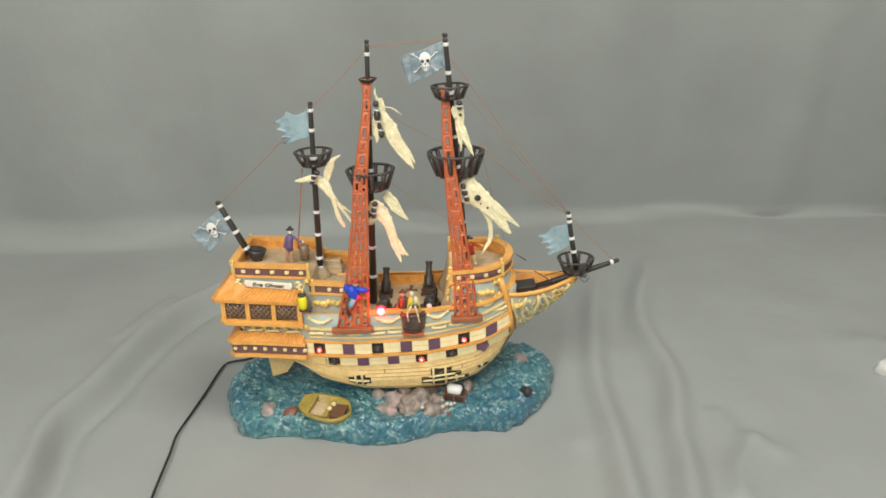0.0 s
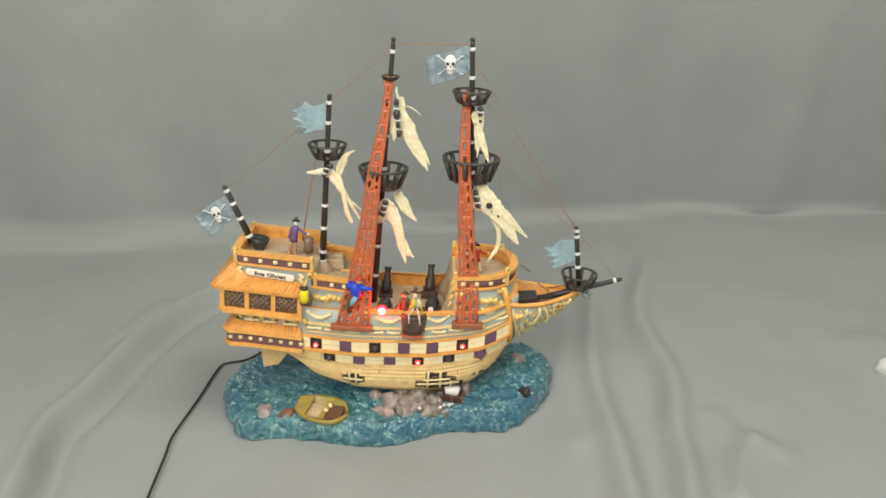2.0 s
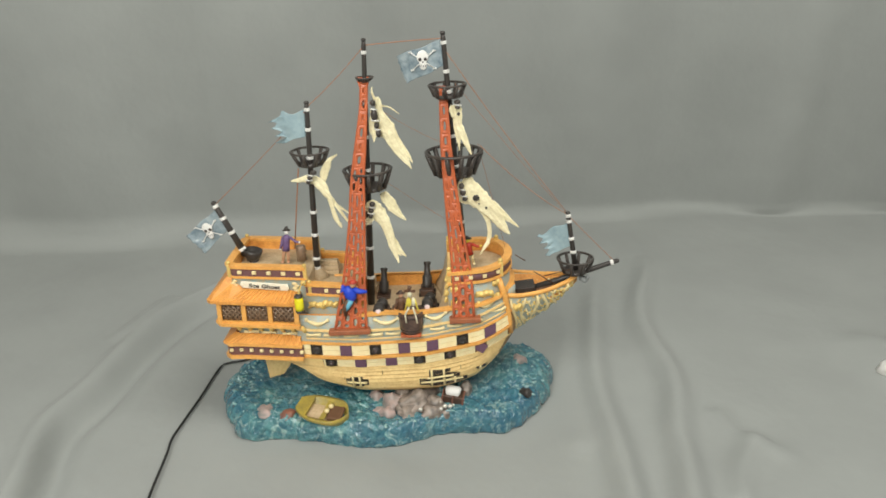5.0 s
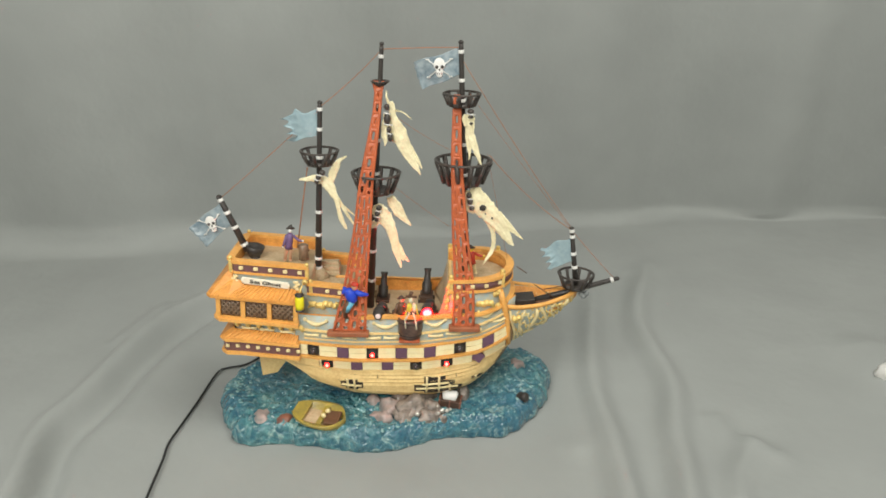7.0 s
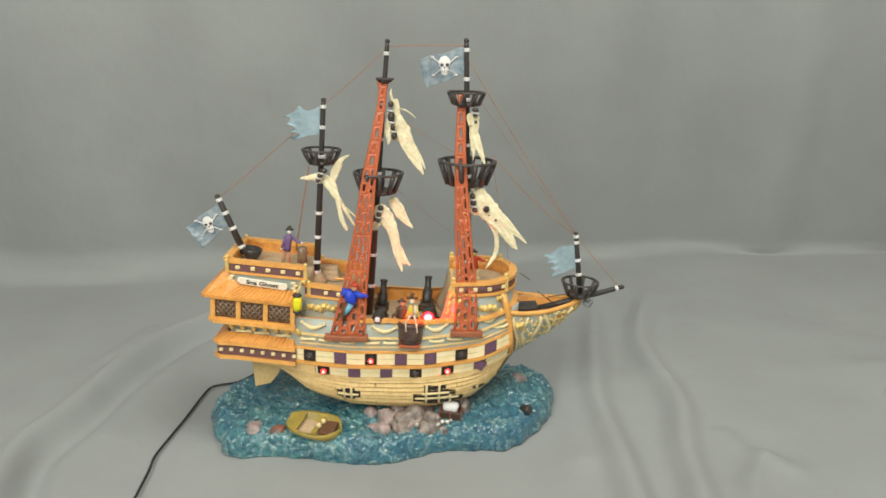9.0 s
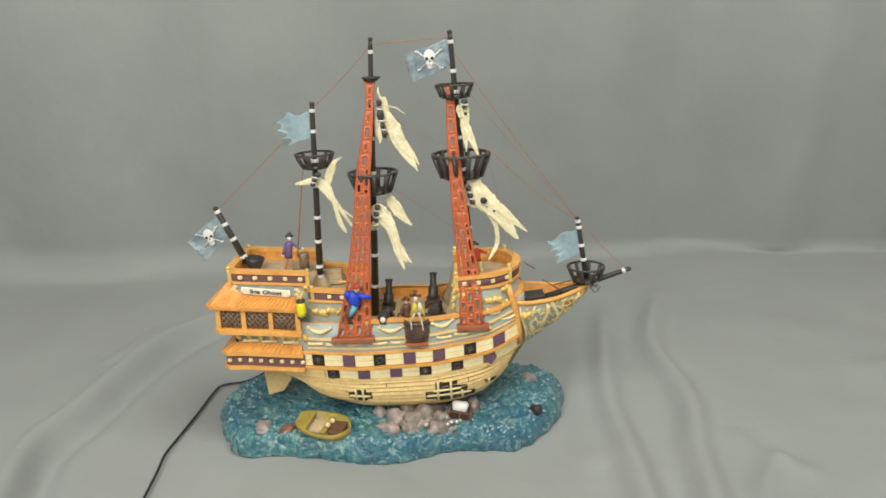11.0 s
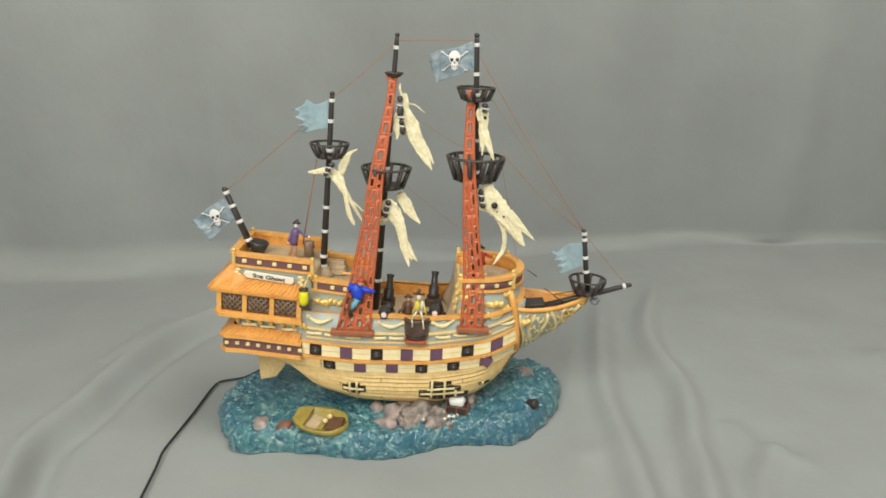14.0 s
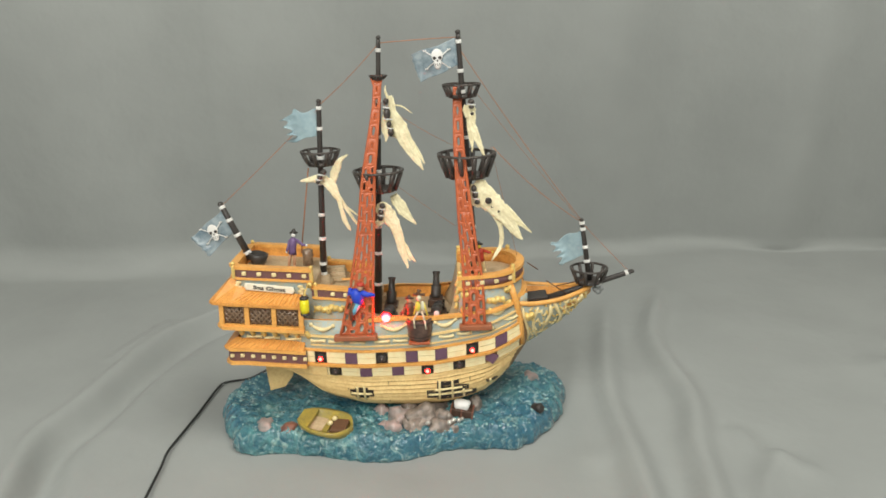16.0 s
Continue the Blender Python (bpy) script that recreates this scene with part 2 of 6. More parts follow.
def sweep(bm, path, low, high, out, inn, mi=0, smooth=False):
    """A slab that follows a plan path (x, y); low and high give z from (x, y); out and inn are the offsets to its left."""
    rings = []
    for i, p in enumerate(path):
        a, b = path[max(i - 1, 0)], path[min(i + 1, len(path) - 1)]
        d = Vector((b[0] - a[0], b[1] - a[1])).normalized()
        nrm = Vector((-d.y, d.x))
        z0, z1 = low(*p), high(*p)
        o, q = Vector(p) + nrm * out, Vector(p) + nrm * inn
        rings.append([bm.verts.new((*o, z0)), bm.verts.new((*o, z1)), bm.verts.new((*q, z1)), bm.verts.new((*q, z0))])
    quad_faces(bm, rings, True, smooth, mi)
    for r in (rings[0][::-1], rings[-1]):
        bm.faces.new(r).material_index = mi
    return bm


def slab(bm, top, thick, mi=0):
    """A prism from a plan outline with its own heights, thick downwards."""
    a = [bm.verts.new(p) for p in top]
    b = [bm.verts.new((p[0], p[1], p[2] - thick)) for p in top]
    bm.faces.new(a).material_index = mi
    bm.faces.new(b[::-1]).material_index = mi
    for i in range(len(a)):
        j = (i + 1) % len(a)
        bm.faces.new((a[i], b[i], b[j], a[j])).material_index = mi
    return bm


def mesh_of(name, bm, mats):
    bmesh.ops.recalc_face_normals(bm, faces=bm.faces)
    data = bpy.data.meshes.new(name)
    bm.to_mesh(data)
    bm.free()
    for m in mats if isinstance(mats, (list, tuple)) else [mats]:
        data.materials.append(m)
    return data


def part(name, bm, mats, parent=None, label="", at=(0, 0, 0)):
    ob = new(name, mesh_of(name, bm, mats))
    ob.parent = parent
    if parent is SHIP:
        at = (at[0], at[1], at[2] - AXLE)
    ob.location = at
    return tagged(ob, label)


def lerp(x, xs, ys):
    return float(np.interp(x, xs, ys))


AXLE = 0.084          # height of the axis on which the ship rocks
SHIP = tagged(new("pirate_ship"), "painted resin pirate ship model with tattered sails on a sea base", "ship model")
SHIP.location = (0, 0.036, AXLE)


# ---- the cloth and the plain room ----
def segment_distance(px, py, line):
    best = np.full(px.shape, 9.0)
    for (ax, ay), (bx, by) in zip(line[:-1], line[1:]):
        dx, dy = bx - ax, by - ay
        k = np.clip(((px - ax) * dx + (py - ay) * dy) / (dx * dx + dy * dy), 0, 1)
        best = np.minimum(best, np.hypot(px - ax - k * dx, py - ay - k * dy))
    return best


def build_cloth():
    xs = np.concatenate([np.linspace(-2.0, -0.8, 20)[:-1], np.linspace(-0.8, 0.95, 330), np.linspace(0.95, 2.0, 20)[1:]])
    s = np.concatenate([np.linspace(-1.3, -0.25, 20)[:-1], np.linspace(-0.25, 1.15, 240), np.linspace(1.15, 2.6, 30)[1:]])
    gx, gs = np.meshgrid(xs, s)
    turn = np.interp(gx, [-2, -0.65, -0.3, 0.0, 0.4, 0.6, 0.9, 2], [0.42, 0.44, 0.475, 0.54, 0.61, 0.63, 0.645, 0.67])
    radius = np.interp(gx, [-2, -0.65, -0.3, 0.0, 0.35, 0.6, 2], [0.05, 0.045, 0.04, 0.035, 0.022, 0.018, 0.018])
    start = turn - 0.25 * radius
    steep = math.radians(97)          # the cloth falls straight behind the floor, then leans back higher up
    lean = np.clip((gs - start - radius * steep - 0.16) / 0.55, 0, 1)
    ang = np.clip((gs - start) / radius, 0, steep) - math.radians(18) * lean * lean * (3 - 2 * lean)
    step = np.diff(gs, axis=0)
    mid = (ang[1:] + ang[:-1]) / 2
    py = gs[:1] + np.concatenate([np.zeros_like(gs[:1]), np.cumsum(np.cos(mid) * step, axis=0)])
    pz = np.concatenate([np.zeros_like(gs[:1]), np.cumsum(np.sin(mid) * step, axis=0)])
    flat = np.clip(1 - ang / 0.9, 0, 1)
    for line, wide, high, fade in FOLDS:
        d = segment_distance(gx, gs, eased(line))
        rise = np.clip((line[0][1] - gs) / fade, 0, 1) if fade else 1.0
        pz = pz + flat * high * rise * np.exp(-(d / wide) ** 2)
    wave = 0.0025 * np.sin(gx * 17 + 2 * np.sin(gs * 6)) * np.sin(gs * 9 + gx * 4)
    near = np.exp(-(np.hypot(gx / 0.24, (gs - 0.04) / 0.13)) ** 4)
    pz = pz + flat * np.maximum(wave, -0.001) * (1 - near)
    hang = np.clip(ang / 1.2, 0, 1)
    py = py - hang * (0.012 * np.sin(gx * 9 + 0.8) + 0.008 * np.sin(gx * 23 + pz * 3) + 0.010 * np.exp(-((gx - 0.62 - 0.1 * pz) / 0.05) ** 2))
    ny, nx = gx.shape
    verts = np.stack([gx, py, pz], -1).reshape(-1, 3)
    i = np.arange(ny * nx).reshape(ny, nx)
    faces = np.stack([i[:-1, :-1], i[:-1, 1:], i[1:, 1:], i[1:, :-1]], -1).reshape(-1, 4)
    data = bpy.data.meshes.new("grey_cloth")
    data.from_pydata(verts.tolist(), [], faces.tolist())
    data.polygons.foreach_set("use_smooth", [True] * len(faces))
    data.materials.append(CLOTH)
    ob = new("backdrop", data)
    thick = ob.modifiers.new("thickness", "SOLIDIFY")
    thick.thickness, thick.offset = 0.0015, -1
    return tagged(ob, "grey draped cloth backdrop with soft folds, sweeping up behind", "backdrop", kind="structure")


def eased(line):
    """The line with rounded bends."""
    p = [line[0]] + list(line) + [line[-1]]
    out = []
    for a, b, c, d in zip(p, p[1:], p[2:], p[3:]):
        for k in range(5):
            u = k / 5
            out.append(tuple(0.5 * (2 * b[i] + (c[i] - a[i]) * u + (2 * a[i] - 5 * b[i] + 4 * c[i] - d[i]) * u * u + (3 * b[i] - a[i] - 3 * c[i] + d[i]) * u ** 3) for i in (0, 1)))
    return out + [tuple(line[-1])]


def drawn(line, dx, dy):
    return [(x + dx, y + dy) for x, y in line]


LEFT_FOLD = [(-0.2600, 0.3310), (-0.3029, 0.2555), (-0.3257, 0.1622), (-0.3363, 0.0630), (-0.3476, 0.0026), (-0.3316, -0.0696), (-0.3151, -0.1426)]
RIGHT_FOLD = [(0.2608, 0.3944), (0.2355, 0.2782), (0.1991, 0.0863), (0.1955, -0.0322), (0.1932, -0.0941), (0.1885, -0.1615)]
NEXT_FOLD = [(0.3478, 0.4447), (0.3230, 0.3550), (0.2792, 0.2115), (0.2799, 0.0714), (0.2584, -0.0209), (0.2505, -0.0753), (0.2340, -0.1615)]
FOLDS = [
    (drawn(LEFT_FOLD, 0.010, -0.006), 0.0130, 0.0125, 0),
    (drawn(LEFT_FOLD, 0.036, -0.021), 0.0160, -0.0150, 0),
    (drawn(LEFT_FOLD, -0.008, 0.012)[1:3], 0.012, 0.009, 0),
    (drawn(LEFT_FOLD, 0.068, -0.045)[1:4], 0.022, 0.004, 0),
    (drawn(RIGHT_FOLD, 0.016, 0), 0.0150, 0.0180, 0.16),
    (drawn(RIGHT_FOLD, -0.016, 0)[1:4], 0.014, 0.005, 0.1),
    (drawn(NEXT_FOLD, 0.016, 0), 0.0150, 0.0180, 0.12),
    ([(0.3043, -0.1083), (0.3187, -0.0696), (0.3449, -0.0312)], 0.012, 0.008, 0),
    ([(0.3253, 0.0139), (0.3334, -0.0257), (0.3634, -0.0439)], 0.012, 0.005, 0),
    ([(0.5495, 0.1430), (0.5548, 0.0952), (0.6003, 0.0825)], 0.034, 0.014, 0),
    ([(-0.0636, -0.0612), (0.0065, -0.0933)], 0.03, 0.003, 0),
]
build_cloth()


def room_wall(name, c, size):
    bm = bmesh.new()
    box(bm, c, size)
    return tagged(new(name, mesh_of(name, bm, ROOM)), "plain pale room surface", "room", kind="structure")


room_wall("wall_north", (0, 1.65, 0.85), (4.4, 0.1, 3.3))
room_wall("wall_south", (0, -2.65, 0.85), (4.4, 0.1, 3.3))
room_wall("wall_west", (-2.25, -0.5, 0.85), (0.1, 4.4, 3.3))
room_wall("wall_east", (2.25, -0.5, 0.85), (0.1, 4.4, 3.3))
room_wall("floor", (0, -0.5, -0.85), (4.6, 4.6, 0.1))
room_wall("ceiling", (0, -0.5, 2.55), (4.6, 4.6, 0.1))


# ---- the sea base ----
RIM = [(-0.1740, 0.0404), (-0.1650, 0.0140), (-0.1530, -0.0079), (-0.1346, -0.0300), (-0.1064, -0.0280), (-0.0695, -0.0332), (-0.0274, -0.0415),
       (0.0129, -0.0368), (0.0486, -0.0198), (0.0855, -0.0169), (0.1170, -0.0149), (0.1443, 0.0153), (0.1640, 0.0550), (0.1690, 0.0880),
       (0.1550, 0.1120), (0.1200, 0.1240), (0.0600, 0.1160), (0.0000, 0.1200), (-0.0700, 0.1160), (-0.1250, 0.1080), (-0.1580, 0.0850), (-0.1720, 0.0640)]
HUB = Vector((0.0, 0.045))


def sea_height(x, y):
    p = Vector((x * 38, y * 38, 0.3))
    h = 0.0205 + 0.0040 * noise.noise(p) + 0.0050 * (0.5 - abs(noise.noise(p * 2.3))) + 0.0038 * abs(noise.noise(p * 5.1)) + 0.0024 * (0.4 - abs(noise.noise(p * 9.3))) + 0.0010 * noise.noise(p * 19.0)
    h += 0.012 * math.exp(-((x - 0.125) / 0.03) ** 2 - ((y - 0.075) / 0.03) ** 2)
    h += 0.004 * math.exp(-((x - 0.03) / 0.07) ** 2 - ((y - 0.02) / 0.02) ** 2)
    h -= 0.006 * math.exp(-((x - 0.0) / 0.075) ** 2 - ((y - 0.06) / 0.03) ** 2)
    return h


def build_sea():
    n, rings = 300, []
    bm = bmesh.new()
    tight = []
    for k in range(n):
        u = k / n * len(RIM)
        i, w = int(u), u - int(u)
        p = [Vector(RIM[(i + j) % len(RIM)]) for j in (-1, 0, 1, 2)]
        q = 0.5 * (2 * p[1] + (p[2] - p[0]) * w + (2 * p[0] - 5 * p[1] + 4 * p[2] - p[3]) * w ** 2 + (3 * p[1] - p[0] - 3 * p[2] + p[3]) * w ** 3)
        tight.append(HUB + (q - HUB) * (1 + 0.036 * noise.noise(Vector((q.x * 70, q.y * 70, 2))) + 0.014 * noise.noise(Vector((q.x * 190, q.y * 190, 5)))))
    for f, edge in ((0.985, 0.0), (1.0, 0.12), (1.0, 0.32), (0.992, 0.55), (0.975, 0.78), (0.95, 0.95)):
        rings.append([bm.verts.new((*(HUB + (q - HUB) * f), edge * sea_height(q.x, q.y))) for q in tight])
    for f in np.linspace(0.935, 0.04, 56):
        rings.append([bm.verts.new((*(HUB + (q - HUB) * f), sea_height(*(HUB + (q - HUB) * f)))) for q in tight])
    quad_faces(bm, rings, True, True)
    bm.faces.new(rings[-1])
    bm.faces.new(rings[0][::-1])
    base = tagged(new("sea_base"), "glossy teal resin sea base with pale foam on grey cloth", "model base")
    part("water", bm, WATER, base)
    rnd = random.Random(5)
    for k in range(210):          # pale foam crests, thicker round the rim and at both ends
        if k < 110:
            q = tight[int(k * len(tight) / 110 + rnd.uniform(0, 6)) % len(tight)]
            c = HUB + (q - HUB) * rnd.uniform(0.88, 0.972)
        elif k < 180:
            end = Vector((-0.150, 0.035) if k < 142 else (0.128, 0.055))
            c = end + Vector((rnd.gauss(0, 0.012), rnd.gauss(0, 0.022)))
            c = HUB + (c - HUB) * min(1.0, 0.158 / max(0.01, (c - HUB).length))
        else:
            c = Vector((rnd.uniform(-0.14, 0.15), rnd.uniform(-0.015, 0.025)))
        bm = bmesh.new()
        bmesh.ops.create_icosphere(bm, subdivisions=2, radius=1.0)
        s = rnd.uniform(0.0006, 0.0017)
        for v in bm.verts:
            n = v.co * (1 + 0.5 * noise.noise(v.co * 1.9 + Vector((k, 0, 0))))
            v.co = Vector((n.x * s * 1.6, n.y * s * 1.0, n.z * s * 0.6))
        for f in bm.faces:
            f.smooth = True
        ob = part("foam_crest", bm, FOAM, base, "pale foam crest")
        ob.matrix_basis = pose(c.x, c.y, sea_height(c.x, c.y) - 0.0003, 0, 0, rnd.uniform(0, 180))
    return base


build_sea()

# ---- hull ----
HX = [-0.132, -0.11, -0.09, -0.06, -0.03, 0.04, 0.07, 0.088, 0.102, 0.112, 0.120]
TOP = [0.84, 0.90, 0.95, 1.0, 1.0, 1.0, 0.98, 0.93, 0.82, 0.68, 0.48]
LOW = [0.08, 0.20, 0.42, 0.80, 0.97, 1.0, 0.90, 0.70, 0.45, 0.24, 0.08]


def wale_z(x):
    return lerp(x, [-0.135, -0.078, -0.028, 0.033, 0.084, 0.114, 0.125], [0.0895, 0.0841, 0.0808, 0.0825, 0.0902, 0.1000, 0.1040])


def keel_z(x):
    return lerp(x, [-0.132, -0.108, -0.09, -0.072, -0.03, 0.01, 0.05, 0.08, 0.105, 0.12], [0.082, 0.070, 0.053, 0.038, 0.0275, 0.0255, 0.0275, 0.037, 0.056, 0.078])


def rail_z(x):
    return wale_z(x) + lerp(x, [-0.12, 0.0, 0.05, 0.12], [0.040, 0.0435, 0.0405, 0.036])


def hull_rows(x):
    t, l = lerp(x, HX, TOP), lerp(x, HX, LOW)
    k, b, w = keel_z(x), wale_z(x) - 0.0115, wale_z(x)
    rows = []
    for f, half, m in ((0.0, 0.004, 0.0), (0.12, 0.024, 0.1), (0.32, 0.0355, 0.25), (0.60, 0.0415, 0.5), (1.0, 0.0440, 0.8)):
        rows.append((k + f * (b - k), half * ((1 - m) * l + m * t)))
    rows += [(w, 0.0455 * t), (w + 0.0135, 0.0455 * t), (w + 0.027, 0.0445 * t), (rail_z(x), 0.0435 * t)]
    return rows


def hull_y(x, z):
    rows = hull_rows(x)
    return lerp(z, [r[0] for r in rows], [r[1] for r in rows])


def build_hull():
    bm = bmesh.new()
    rings = []
    for x in np.linspace(-0.132, 0.120, 64):
        rows = hull_rows(float(x))
        ring = [bm.verts.new((x, -h, z)) for z, h in rows[::-1]] + [bm.verts.new((x, h, z)) for z, h in rows]
        rings.append(ring)
    quad_faces(bm, rings, False, True)
    for r in (rings[0], rings[-1]):
        bm.faces.new(r)
    for f in bm.faces:
        z = f.calc_center_median()
        f.material_index = 1 if z.z > wale_z(z.x) + 0.0135 else 0
    for i in range(len(rings) - 1):          # inner bulwark faces and the waist deck
        a, b = rings[i], rings[i + 1]
        pts = []
        for r in (a, b):
            x, top = r[0].co.x, r[0].co
            h, z = -top.y, top.z
            deck = 0.1140
            ins = max(h - 0.003, 0.001)
            pts.append([r[0], bm.verts.new((x, -ins, z)), bm.verts.new((x, -ins, deck)), bm.verts.new((x, ins, deck)), bm.verts.new((x, ins, z)), r[-1]])
        for j in range(5):
            f = bm.faces.new((pts[0][j], pts[0][j + 1], pts[1][j + 1], pts[1][j]))
            f.material_index = 3 if j == 2 else 2
    bmesh.ops.remove_doubles(bm, verts=bm.verts, dist=0.00001)
    return part("hull", bm, [SEAM, BLUE, ORANGE, DECK], SHIP, "tan planked hull with blue-grey upper sides")


build_hull()


def skin(bm, x0, x1, low, high, proud, sides=(-1, 1), nx=6, nz=1, mi=0, lap=0.0):
    """A plate that lies on the hull's side between two heights, which may follow x."""
    for side in sides:
        outer, inner = [], []
        for x in np.linspace(x0, x1, nx + 1):
            x = float(x)
            z0, z1 = low(x), high(x)
            zs = [z0 + (z1 - z0) * k / nz for k in range(nz + 1)]
            outer.append([bm.verts.new((x, side * (hull_y(x, z) + proud + lap * (1 - k / nz)), z)) for k, z in enumerate(zs)])
            inner.append([bm.verts.new((x, side * (hull_y(x, z) - 0.002), z)) for z in zs])
        quad_faces(bm, outer, False, False, mi)
        for k in (0, -1):
            quad_faces(bm, [[o[k] for o in outer], [n[k] for n in inner]], False, False, mi)
            quad_faces(bm, [outer[k], inner[k]], False, False, mi)
    return bm


# lower planking, strake by strake
def strake_bounds(x, f):
    return keel_z(x) + f * (wale_z(x) - 0.0115 - keel_z(x))


for k in range(9):
    f0, f1 = 0.06 + k * 0.103, 0.06 + (k + 1) * 0.103 - 0.029
    cuts = [-0.120 + 0.012 * k if k < 4 else -0.118, -0.045 + 0.037 * (k * 3 % 5), 0.112 - 0.002 * (8 - k)]
    for x0, x1 in zip(cuts[:-1], cuts[1:]):
        for side in (-1, 1):
            part("plank", skin(bmesh.new(), x0 + 0.0004, x1 - 0.0004, lambda x, f=f0: strake_bounds(x, f), lambda x, f=f1: strake_bounds(x, f), 0.0010, (side,), 16, 1, 0, 0.0012), TAN, SHIP)

for k in range(2):          # plain planks of the quarter, aft of the lower gun row
    for side in (-1, 1):
        part("plank", skin(bmesh.new(), -0.1190, -0.0625, lambda x, k=k: wale_z(x) - 0.0110 + 0.0049 * k, lambda x, k=k: wale_z(x) - 0.0066 + 0.0049 * k, 0.0012, (side,), 12, 1, 0, 0.0008), TAN, SHIP)

# wales and mouldings
for name, dz0, dz1, proud, mat, x0 in (("upper_wale", -0.0012, 0.0016, 0.0030, RAIL, -0.086), ("lower_wale", -0.0138, -0.0112, 0.0022, TAN, -0.105),
                                       ("port_moulding", 0.0132, 0.0152, 0.0022, RAIL, -0.086), ("sheer_moulding", 0.0262, 0.0280, 0.0020, TAN, -0.125)):
    for side in (-1, 1):
        part(name, skin(bmesh.new(), x0, 0.1165, lambda x, d=dz0: wale_z(x) + d, lambda x, d=dz1: wale_z(x) + d, proud, (side,), 44), mat, SHIP)
for side in (-1, 1):
    part("bulwark_rail", skin(bmesh.new(), -0.027, 0.059, lambda x: rail_z(x) - 0.0015, lambda x: rail_z(x) + 0.0018, 0.0022, (side,), 24), RAIL, SHIP, "orange bulwark cap rail")
    part("moulding", skin(bmesh.new(), -0.075, 0.112, lambda x: wale_z(x) + 0.0180, lambda x: wale_z(x) + 0.0192, 0.0012, (side,), 30), TAN, SHIP)

# the two gun rows: cream panels, shuttered and open ports
ROW1 = [(-0.0667, "gun"), (-0.0395, "lid"), (-0.0122, "gun"), (0.0146, "lid"), (0.0409, "lid"), (0.0687, "gun"), (0.0948, "lid")]
ROW2 = [(-0.0546, "gun"), (-0.0271, "lid"), (0.0016, "lid"), (0.0281, "gun"), (0.0567, "gun"), (0.0857, "turned")]
PORT_LEDS = []


def plate(name, x0, x1, base, height, mat, label, proud=0.0012, side=-1):
    return part(name, skin(bmesh.new(), x0, x1, lambda x: wale_z(x) + base, lambda x: wale_z(x) + base + height, proud, (side,), 4), mat, SHIP, label)


for row, base, height, ends in ((ROW1, 0.0020, 0.0110, (-0.079, 0.1150)), (ROW2, -0.0110, 0.0098, (-0.062, 0.1120))):
    for side in (-1, 1):
        edges = []
        for x, kind in row:
            w = 0.0052
            edges.append((x - w, x + w))
            if kind == "gun":
                # no real opening: a near-black plate paints the port's inner shade
                plate("gun_port", x - w, x + w, base, height, DARK, "flat dark plate for the shade in an open gun port", 0.0006, side)
                z = wale_z(x) + base + height * 0.45
                y = side * (hull_y(x, z) + 0.0006)
                bm = bmesh.new()
                lathe(bm, [(0.0034, -0.002), (0.0036, 0.0012), (0.0031, 0.0024), (0.0014, 0.0024), (0.0014, 0.0002)], pose(x, y, z, 90 if side < 0 else -90), 14)
                part("cannon_muzzle", bm, BLACK, SHIP, "black muzzle in the port")
                if side < 0:
                    PORT_LEDS.append((x, y - 0.0019, z - 0.0004))
            elif kind == "lid":
                plate("port_lid", x - w, x + w, base + 0.0004, height - 0.0008, PURPLE, "closed purple port lid", 0.0022, side)
            else:
                bm = bmesh.new()
                z = wale_z(x) + base + height * 0.5
                box(bm, (x, side * (hull_y(x, z) + 0.0006), z), (0.0100, 0.0036, 0.0092), pose(0, 0, 0, 0, 35), 0.0004)
                part("port_lid", bm, PURPLE, SHIP, "purple port lid hanging askew")
        spans = list(zip([ends[0]] + [e[1] for e in edges], [e[0] for e in edges] + [ends[1]]))
        for a, b in spans:
            if b - a > 0.002:
                for k in range(2):
                    part("cream_panel", skin(bmesh.new(), a + 0.0003, b - 0.0003, lambda x, k=k: wale_z(x) + base + k * height / 2 + 0.0002,
                                             lambda x, k=k: wale_z(x) + base + (k + 1) * height / 2 - 0.0003, 0.0016, (side,), 4), CREAM, SHIP)


# barred holes low in the side: near-black plates on the planking carry their inner shade
def barred_hole(cells, bars, side=-1):
    bm = bmesh.new()
    for x0, x1, z0, z1 in cells:
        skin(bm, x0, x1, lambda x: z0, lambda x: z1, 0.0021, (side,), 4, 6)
    hole = part("broken_hole", bm, DARK, SHIP, "flat dark plates for the shade in a broken planking hole")
    for a, b in bars:
        bm = bmesh.new()
        pts = [(a[0] + (b[0] - a[0]) * k / 4, a[1] + (b[1] - a[1]) * k / 4) for k in range(5)]
        tube(bm, [(x, side * (hull_y(x, z) + 0.0028), z) for x, z in pts], 0.0011, 6)
        part("repair_bar", bm, PALE, hole, "pale repair bar")


barred_hole([(-0.0390, -0.0270, 0.0455, 0.0580), (-0.0435, -0.0390, 0.0475, 0.0555), (-0.0270, -0.0220, 0.0475, 0.0550)],
            [((-0.0365, 0.0595), (-0.0365, 0.0445)), ((-0.0300, 0.0595), (-0.0300, 0.0445)), ((-0.0425, 0.0515), (-0.0235, 0.0515))])
barred_hole([(0.0360, 0.0560, 0.0420, 0.0635), (0.0265, 0.0360, 0.0440, 0.0535), (0.0560, 0.0650, 0.0415, 0.0585), (0.0650, 0.0720, 0.0430, 0.0510)],
            [((0.0385, 0.0640), (0.0380, 0.0425)), ((0.0500, 0.0640), (0.0500, 0.0425)), ((0.0340, 0.0545), (0.0590, 0.0560)), ((0.0280, 0.0485), (0.0680, 0.0500)), ((0.0600, 0.0530), (0.0605, 0.0430))])
